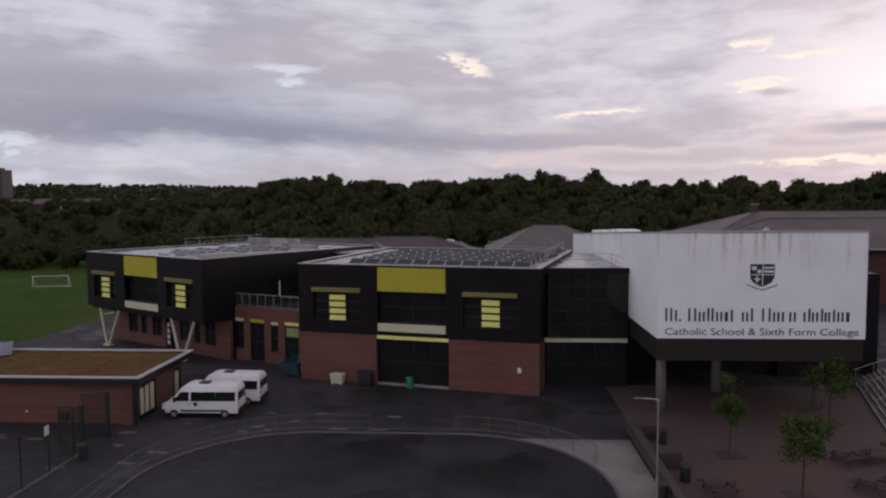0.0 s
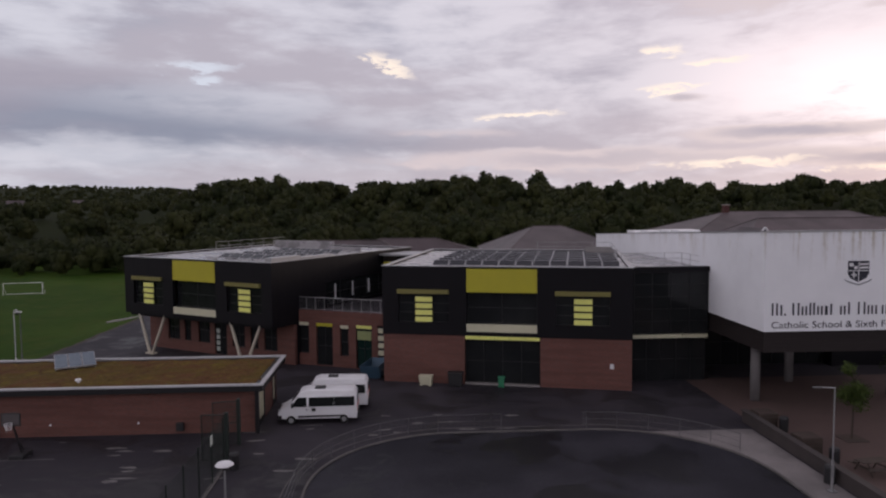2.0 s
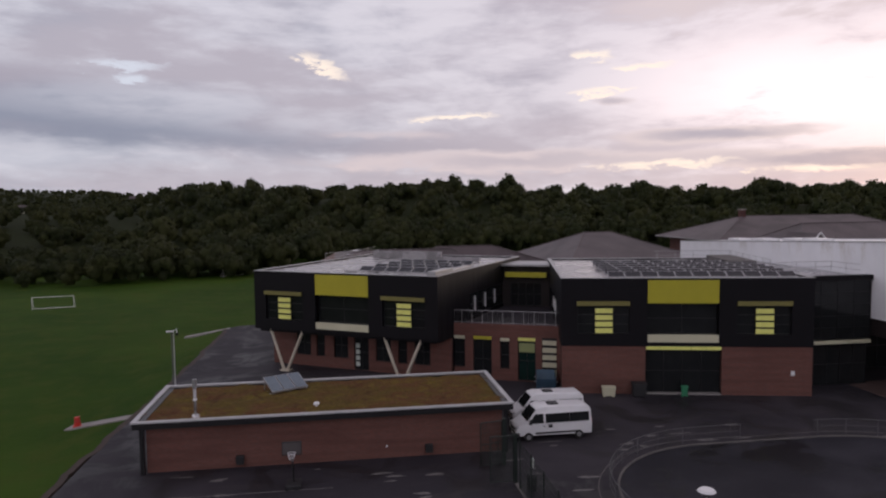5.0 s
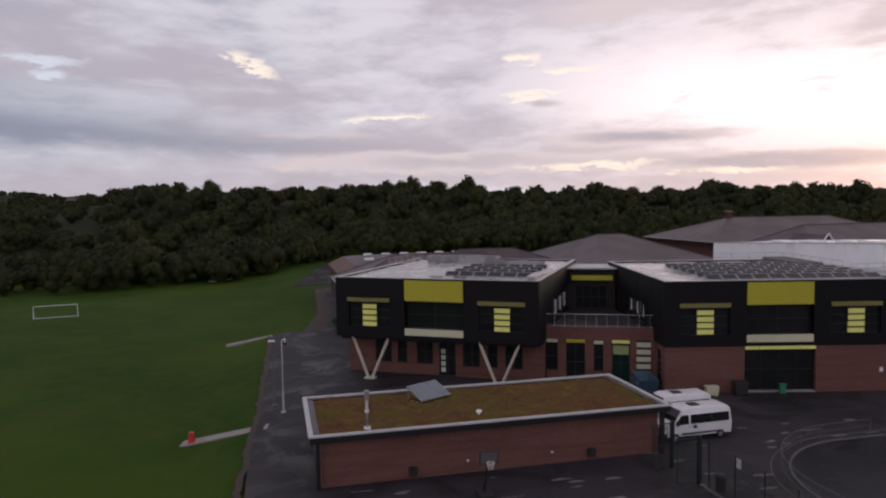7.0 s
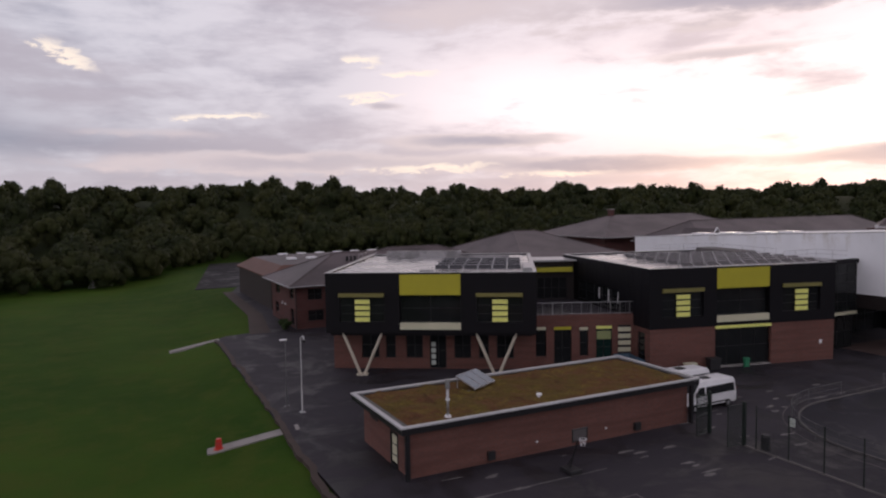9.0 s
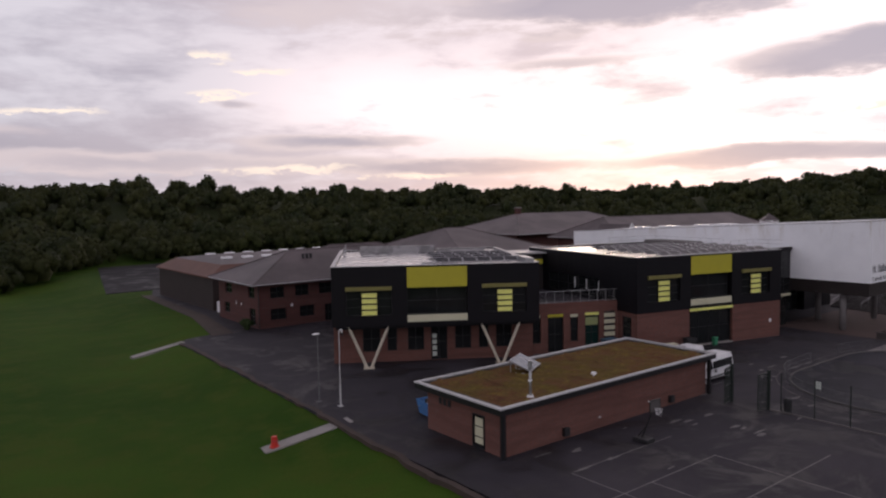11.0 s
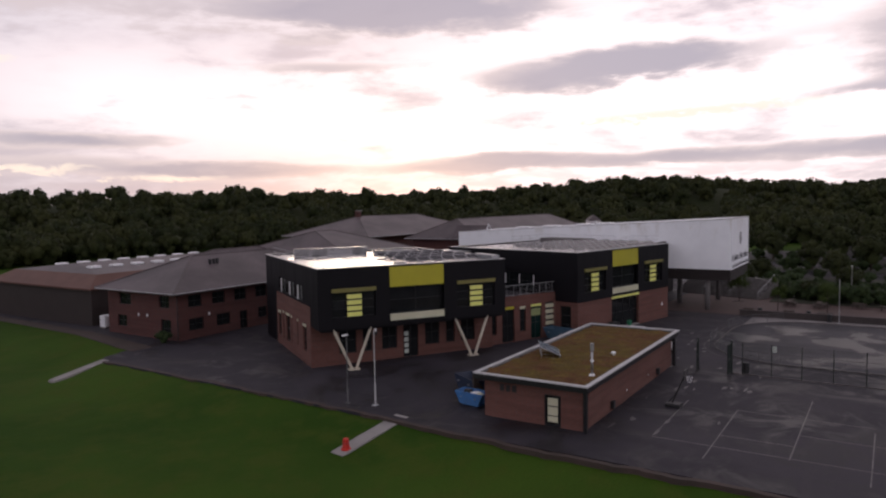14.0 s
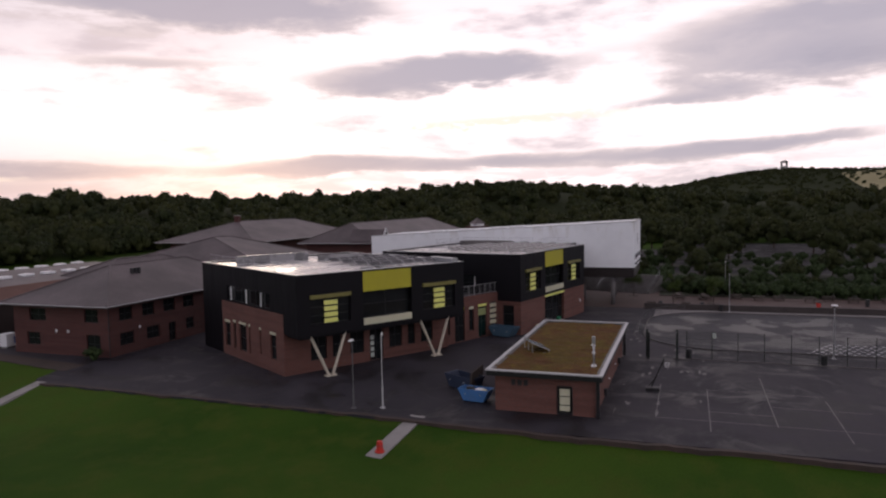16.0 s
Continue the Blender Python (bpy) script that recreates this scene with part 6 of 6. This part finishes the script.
def skip(m, mat, label, bags=5):
    s = thing("skip", label, "skip", m, group="rubbish skips")
    bm = bmesh.new()
    prof = [(-1.15, 0.12), (1.15, 0.12), (1.8, 1.25), (-1.8, 1.25)]
    inner = [(-1.08, 0.2), (1.08, 0.2), (1.7, 1.25), (-1.7, 1.25)]
    a = [[bm.verts.new((x, y, z)) for x, z in prof] for y in (-0.85, 0.85)]
    b_ = [[bm.verts.new((x, y, z)) for x, z in inner] for y in (-0.78, 0.78)]
    for k in (0, 1, 3):
        bm.faces.new((a[0][k], a[0][(k + 1) % 4], a[1][(k + 1) % 4], a[1][k]))
        bm.faces.new((b_[0][k], b_[1][k], b_[1][(k + 1) % 4], b_[0][(k + 1) % 4]))
    for k in range(2):
        bm.faces.new(a[k]), bm.faces.new(b_[k])
    for k in range(2):
        bm.faces.new((a[k][2], a[k][3], b_[k][3], b_[k][2]))
    bm.faces.new((a[0][2], b_[0][2], b_[1][2], a[1][2]))
    bm.faces.new((a[0][3], a[1][3], b_[1][3], b_[0][3]))
    part("tub", bm, mat, s)
    for y in (-0.95, 0.95):
        for x in (-0.9, 0.9):
            bm = bmesh.new()
            rod(bm, (x, y - 0.08, 0.8), (x, y + 0.08, 0.8), 0.06, 8)
            part("lifting_lug", bm, METAL, s)
    block("foot", s, mat, -1.0, 1.0, -0.6, 0.6, 0, 0.119)
    rr = random.Random(3)
    for i in range(bags):
        bm = bmesh.new()
        x, y = rr.uniform(-1.0, 1.0), rr.uniform(-0.4, 0.4)
        box(bm, x - 0.4, x + 0.4, y - 0.3, y + 0.3, 0.7, 1.2 + rr.uniform(0, 0.2))
        part("rubbish_bag", bm, (WHITEPAINT, PLASTIC, CREAM)[i % 3], s, "heaped rubbish", 0.1)


skip(pose(-45.2, 57.15, 0, 0, 0, 82) @ Matrix.Diagonal((0.78, 0.78, 0.86, 1)), BLUE, "bright blue open skip with rubbish beside the store")
skip(pose(-41.6, 59.3, 0, 0, 0, 60), material("dark_navy_paint", (0.02, 0.03, 0.06), 0.5), "dark blue open skip behind the store", 0)
skip(pose(-16.9, 61.9, 0, 0, 0, 75), material("grey_blue_paint", (0.06, 0.12, 0.18), 0.5), "grey-blue skip in the corner by the terrace block", 0)
fence2 = thing("timber_screen", "dark timber screen fence behind the store", "fence")
for i in range(12):
    block("board", fence2, WOOD, -43.6 + i * 0.3, -43.32 + i * 0.3, 58.0, 58.06, 0, 1.9)
    if i % 4 == 0:
        block("post", fence2, WOOD, -43.6 + i * 0.3, -43.48 + i * 0.3, 58.07, 58.17, 0, 1.9)


def grit_bin(x, y, rz, mat, label, w=1.1, d=0.7, h=0.75):
    g = thing("grit_bin", label, "storage bin", pose(x, y, 0, 0, 0, rz))
    bm = bmesh.new()
    box(bm, -w / 2, w / 2, -d / 2, d / 2, 0.08, h)
    for v in bm.verts:
        if v.co.z < 0.2:
            v.co.x *= 0.9
            v.co.y *= 0.9
    part("tub", bm, mat, g, "", 0.04)
    block("lid", g, mat, -w / 2 - 0.04, w / 2 + 0.04, -d / 2 - 0.04, d / 2 + 0.04, h, h + 0.12, "", 0.04)
    for x_ in (-w / 3, w / 3):
        block("foot", g, mat, x_ - 0.1, x_ + 0.1, -d / 2 + 0.08, d / 2 - 0.08, 0, 0.085)


grit_bin(-12.4, 58.25, -13.6, CREAM, "cream plastic grit bin against the brick wall")
grit_bin(-9.9, 57.7, -13.6, PLASTIC, "black wheeled refuse bin against the brick wall", 1.2, 0.8, 1.1)
grit_bin(-6.1, 57.0, -13.6, GREENP, "small green crate at the entrance", 0.5, 0.4, 0.8)

# ---- entrance court: young trees, picnic tables, steps ----


def young_tree(x, y, h, r, seed, label):
    global rng
    keep, rng = rng, np.random.default_rng(seed)
    t = thing("young_tree", label, "tree", pose(x, y, 0.02), group="young trees in the court")
    bm = bmesh.new()
    rod(bm, (0, 0, 0), (0.05, 0, h * 0.45), 0.07, 8, 0.05)
    rod(bm, (0.05, 0, h * 0.45), (0.02, 0.05, h * 0.9), 0.05, 6, 0.015)
    for i in range(9):
        a = i * 2.4
        z = h * (0.38 + 0.05 * i)
        rod(bm, (0.04, 0, z), (0.04 + math.cos(a) * r * 0.8, math.sin(a) * r * 0.8, z + r * 0.5), 0.03, 5, 0.008)
    part("trunk", bm, BARK, t)
    n = 3200
    k = rng.integers(0, 12, n)
    ang = np.arange(12) * 2.4
    lob = np.stack([np.cos(ang) * r * rng.uniform(0.2, 0.75, 12), np.sin(ang) * r * rng.uniform(0.2, 0.75, 12), h * rng.uniform(0.46, 0.9, 12)], 1)
    d = rng.normal(0, 1, (n, 3))
    d /= np.linalg.norm(d, axis=1)[:, None]
    p = lob[k] + d * (r * 0.44 * rng.uniform(0.3, 1.15, n))[:, None]
    u = rng.normal(0, 1, (n, 3))
    u /= np.linalg.norm(u, axis=1)[:, None]
    s = np.cross(u, d)
    s /= np.linalg.norm(s, axis=1)[:, None] + 1e-6
    w = rng.uniform(0.09, 0.18, n)[:, None]
    q = np.stack([p - u * w * 0.6, p + s * w * 0.4, p + u * w * 0.6, p - s * w * 0.4], 1).reshape(-1, 3)
    ob = new("crown", quad_mesh("crown", q, np.arange(4 * n).reshape(-1, 4), YOUNG))
    ob.parent = t
    block("tree_pit", t, EARTH, -0.75, 0.75, -0.75, 0.75, -0.01, 0.025, "dark square tree pit")
    rng = keep


young_tree(14.85, 42.5, 5.0, 1.15, 11, "slender young tree with a narrow green crown")
young_tree(16.5, 36.5, 4.2, 1.5, 12, "young tree with bright yellow-green leaves")
young_tree(23.9, 49.2, 5.4, 1.9, 13, "young tree with a broad dark green crown")


def picnic_table():
    t = thing("picnic_table", "weathered dark wooden picnic table with fixed benches", "picnic table", group="picnic tables in the court")
    for i in range(5):
        block("tabletop_board", t, WOOD, -0.9, 0.9, -0.37 + i * 0.15, -0.23 + i * 0.15, 0.71, 0.75)
    for y in (-0.72, 0.72):
        for k in range(2):
            block("bench_board", t, WOOD, -0.9, 0.9, y - 0.14 + k * 0.15, y - 0.01 + k * 0.15, 0.42, 0.46)
    for x in (-0.62, 0.62):
        block("cross_rail", t, WOOD, x - 0.03, x + 0.03, -0.85, 0.85, 0.34, 0.42)
        for s in (-1, 1):
            bm = bmesh.new()
            rod(bm, (x + 0.06, s * 0.66, 0), (x + 0.06, s * 0.26, 0.71), 0.05, 4)
            part("leg", bm, WOOD, t)
    return t


spots = [(12.4, 36.9, 8), (21.4, 41.7, 20), (23.3, 41.9, -15), (20.6, 37.6, 40), (22.6, 37.9, 5), (23.2, 32.9, 70), (21.8, 29.5, 85), (22.4, 26.5, 95), (21.2, 22.2, 80), (23.1, 19.3, 90), (21.8, 16.0, 75), (21.6, 11.5, 90), (21.8, 7.0, 84)]
tab = picnic_table()
tab.matrix_basis = pose(spots[0][0], spots[0][1], 0.02, 0, 0, spots[0][2])
for x, y, a in spots[1:]:
    copy_thing(tab, pose(x, y, 0.02, 0, 0, a))

steps = thing("steps", "broad flight of dark stone steps with steel handrails", "steps", pose(26.5, 46.7, 0.02, 0, 0, -19))
for i in range(16):
    block("step", steps, KERB, i * 0.36, 6.2, 0.0, 15.0, i * 0.17, (i + 1) * 0.17 - 0.004, "", 0.01)
    block("nosing", steps, METAL, i * 0.36 - 0.005, i * 0.36 + 0.05, 0.05, 14.95, (i + 1) * 0.17 - 0.003, (i + 1) * 0.17 + 0.012, "pale metal nosing")
for y in (0.3, 5.0, 10.0, 14.7):
    bm = bmesh.new()
    rod(bm, (0.1, y, 1.0), (5.6, y, 3.65), 0.035, 6)
    for k in range(5):
        rod(bm, (0.2 + k * 1.3, y, 0.1 + k * 0.6), (0.2 + k * 1.3, y, 1.06 + k * 0.62), 0.03, 6)
    part("handrail", bm, METAL, steps)

# ---- shrubs, beds and trees round the car park ----
bush_protos = [lumpy(420, 1.6, 2.2, 0.34, 7) for _ in range(4)]


def shrub(x, y, s, name="shrub", label="rounded dark green shrub", mat=None, group="shrubs round the car park", z=0.0):
    v, f = bush_protos[rng.integers(4)]
    a = rng.uniform(0, 6.28)
    q = v @ np.array(((math.cos(a), math.sin(a), 0), (-math.sin(a), math.cos(a), 0), (0, 0, 1))) * s
    q[:, 2] = np.maximum(q[:, 2], 0.0)
    ob = new(name, quad_mesh(name, q, f, mat or HEDGE))
    ob.location = (x, y, z)
    tagged(ob, label, "shrub", group)


shrub(-41.2, 102.6, 0.75, label="clipped dark round bush at the corner of the brick wing", group="")
for x0, x1, y0, y1, n in ((26, 32, 4, 44, 44), (40, 44, -20, 41, 30), (58, 63, -30, 45, 26), (34, 56, 45, 49, 14), (79, 84, -30, 52, 26), (101, 108, -40, 60, 26)):
    sheet("ground_bed", [(x0 - 1, y0 - 1), (x1 + 1, y0 - 1), (x1 + 1, y1 + 1), (x0 - 1, y1 + 1)], 0.1, BED, "dark planting bed in the car park")
    for i in range(n):
        shrub(rng.uniform(x0, x1), y0 + (y1 - y0) * (i + rng.uniform(0.1, 0.9)) / n, rng.uniform(0.7, 1.5), z=0.05)
tree_protos = [lumpy(900, 3.2, 7.0, 0.55, 9) for _ in range(4)]


def park_tree(x, y, s):
    t = thing("tree", "broad dark green tree beside the car park", "tree", pose(x, y, 0.0), group="trees round the car park")
    bm = bmesh.new()
    rod(bm, (0, 0, -0.1), (0.05, 0.05, 3.2 * s), 0.2 * s, 8, 0.09 * s)
    for i in range(6):
        a = i * 1.1
        rod(bm, (0.03, 0.03, (1.6 + 0.3 * i) * s), (math.cos(a) * 1.7 * s, math.sin(a) * 1.7 * s, (3.2 + 0.35 * i) * s), 0.07 * s, 5, 0.02)
    part("trunk", bm, BARK, t)
    v, f = tree_protos[rng.integers(4)]
    a = rng.uniform(0, 6.28)
    q = v @ np.array(((math.cos(a), math.sin(a), 0), (-math.sin(a), math.cos(a), 0), (0, 0, 1))) * s + (0, 0, 0.35 * s)
    ob = new("crown", quad_mesh("crown", q, f, LEAF))
    ob.parent = t


for x, y, s in ((30, 40, 0.5), (31, 20, 0.5), (42, 35, 0.75), (43, 22, 0.8), (41, 6, 0.75), (43, -9, 0.8), (60, 38, 0.95), (62, 12, 0.9), (60, -4, 1.0), (81, 44, 1.1), (83, 33, 1.3), (80, 2, 1.1), (45, 52, 0.7), (52, 50, 0.8), (104, 55, 1.3), (106, 40, 1.4), (103, 30, 1.3), (105, 5, 1.3), (120, 60, 1.5), (128, 44, 1.5), (132, 34, 1.6), (126, 6, 1.5), (132, -10, 1.5), (60, 70, 1.0), (72, 64, 1.1), (95, -30, 1.2), (118, -34, 1.4), (146, 52, 1.7), (152, 38, 1.7), (150, 14, 1.7), (155, -4, 1.7), (150, 80, 1.6), (165, 60, 1.8), (166, 24, 1.8)):
    park_tree(x, y, s)

# ---- far landmarks ----
bm = bmesh.new()
cells = [[bm.verts.new((x_, y_, float(land(x_, y_)) + 1.5)) for y_ in range(-560, -255, 25)] for x_ in range(1180, 1600, 30)]
for i in range(len(cells) - 1):
    for j in range(len(cells[0]) - 1):
        bm.faces.new((cells[i][j], cells[i + 1][j], cells[i + 1][j + 1], cells[i][j + 1]))
tagged(part("ground_stubble", bm, STRAW), "pale stubble field on the far hillside", "field", kind="structure")

temple = thing("hilltop_monument", "distant dark stone temple monument on a wooded hill", "monument", pose(1790, -178, float(land(1790, -178)) + 8))
block("plinth", temple, CONCRETE, -13, 13, -7, 7, -12, 1.5)
for i in range(7):
    for y in (-5.5, 5.5):
        bm = bmesh.new()
        rod(bm, (-11 + i * 3.67, y, 1.5), (-11 + i * 3.67, y, 10), 0.95, 8)
        part("column", bm, CONCRETE, temple)
block("entablature", temple, CONCRETE, -12.5, 12.5, -6.8, 6.8, 10, 13.5)
bm = bmesh.new()
v = [bm.verts.new(p) for p in ((-12.5, -6.8, 13.5), (-12.5, 6.8, 13.5), (-12.5, 0, 16), (12.5, -6.8, 13.5), (12.5, 6.8, 13.5), (12.5, 0, 16))]
for f in ((0, 1, 2), (3, 5, 4), (0, 2, 5, 3), (1, 4, 5, 2), (0, 3, 4, 1)):
    bm.faces.new([v[i] for i in f])
part("pediment", bm, CONCRETE, temple)
tower = thing("tower_block", "distant grey concrete block of flats above the trees", "building", pose(-528, 742, 8))
block("body", tower, material("dull_brown_concrete", (0.10, 0.085, 0.085), 0.9, scale=0.05, amount=0.4, bump=0.0), -9, 9, -8, 8, -15, 44)
for k in range(13):
    block("window_band", tower, GLASS, -8, 8, -8.06, -8.01, 3.5 + k * 3.1, 5.0 + k * 3.1)
block("roof_plant", tower, FRAME, -4, 4, -4, 4, 44, 46.5)
for i in range(26):
    x, y = rng.uniform(-420, -200), rng.uniform(230, 620)
    h_ = thing("house", "distant pale house among trees", "house", pose(x, y, float(land(x, y)) - 1.5, 0, 0, rng.uniform(-30, 30)), group="distant houses")
    block("wall", h_, CREAM if i % 2 else OLDBRICK, -4.5, 4.5, -3.5, 3.5, -4, 5)
    bm = bmesh.new()
    v = [bm.verts.new(p) for p in ((-5, -4, 5), (-5, 4, 5), (-5, 0, 8), (5, -4, 5), (5, 4, 5), (5, 0, 8))]
    for f in ((0, 1, 2), (3, 5, 4), (0, 2, 5, 3), (1, 4, 5, 2), (0, 3, 4, 1)):
        bm.faces.new([v[i] for i in f])
    part("roof", bm, SLATE, h_)
disc_lamp = lamp_post(-21.07, 26.2, 5.35, 0, METAL, "grey post-top lamp with a flat white disc beside the playground")
bm = bmesh.new()
rod(bm, (0, 0, 5.3), (0, 0, 5.5), 0.12, 12)
part("lantern", bm, PLASTIC, disc_lamp)
bm = bmesh.new()
rod(bm, (0, 0, 5.5), (0, 0, 5.58), 0.36, 18, 0.28)
part("lamp_cap", bm, WHITEPAINT, disc_lamp, "flat white disc cap")

tank = thing("storage_tank", "white plastic storage tank on a dark plinth beside the sports hall", "tank", pose(-38.0, 119.3, 0))
block("plinth", tank, KERB, -0.9, 0.9, -0.7, 0.7, 0, 0.15)
block("body", tank, WHITEPAINT, -0.8, 0.8, -0.6, 0.6, 0.15, 1.75, "white tank body", 0.12)
block("label_panel", tank, BLUE, 0.2, 0.75, -0.615, -0.602, 0.5, 1.3, "blue panel")
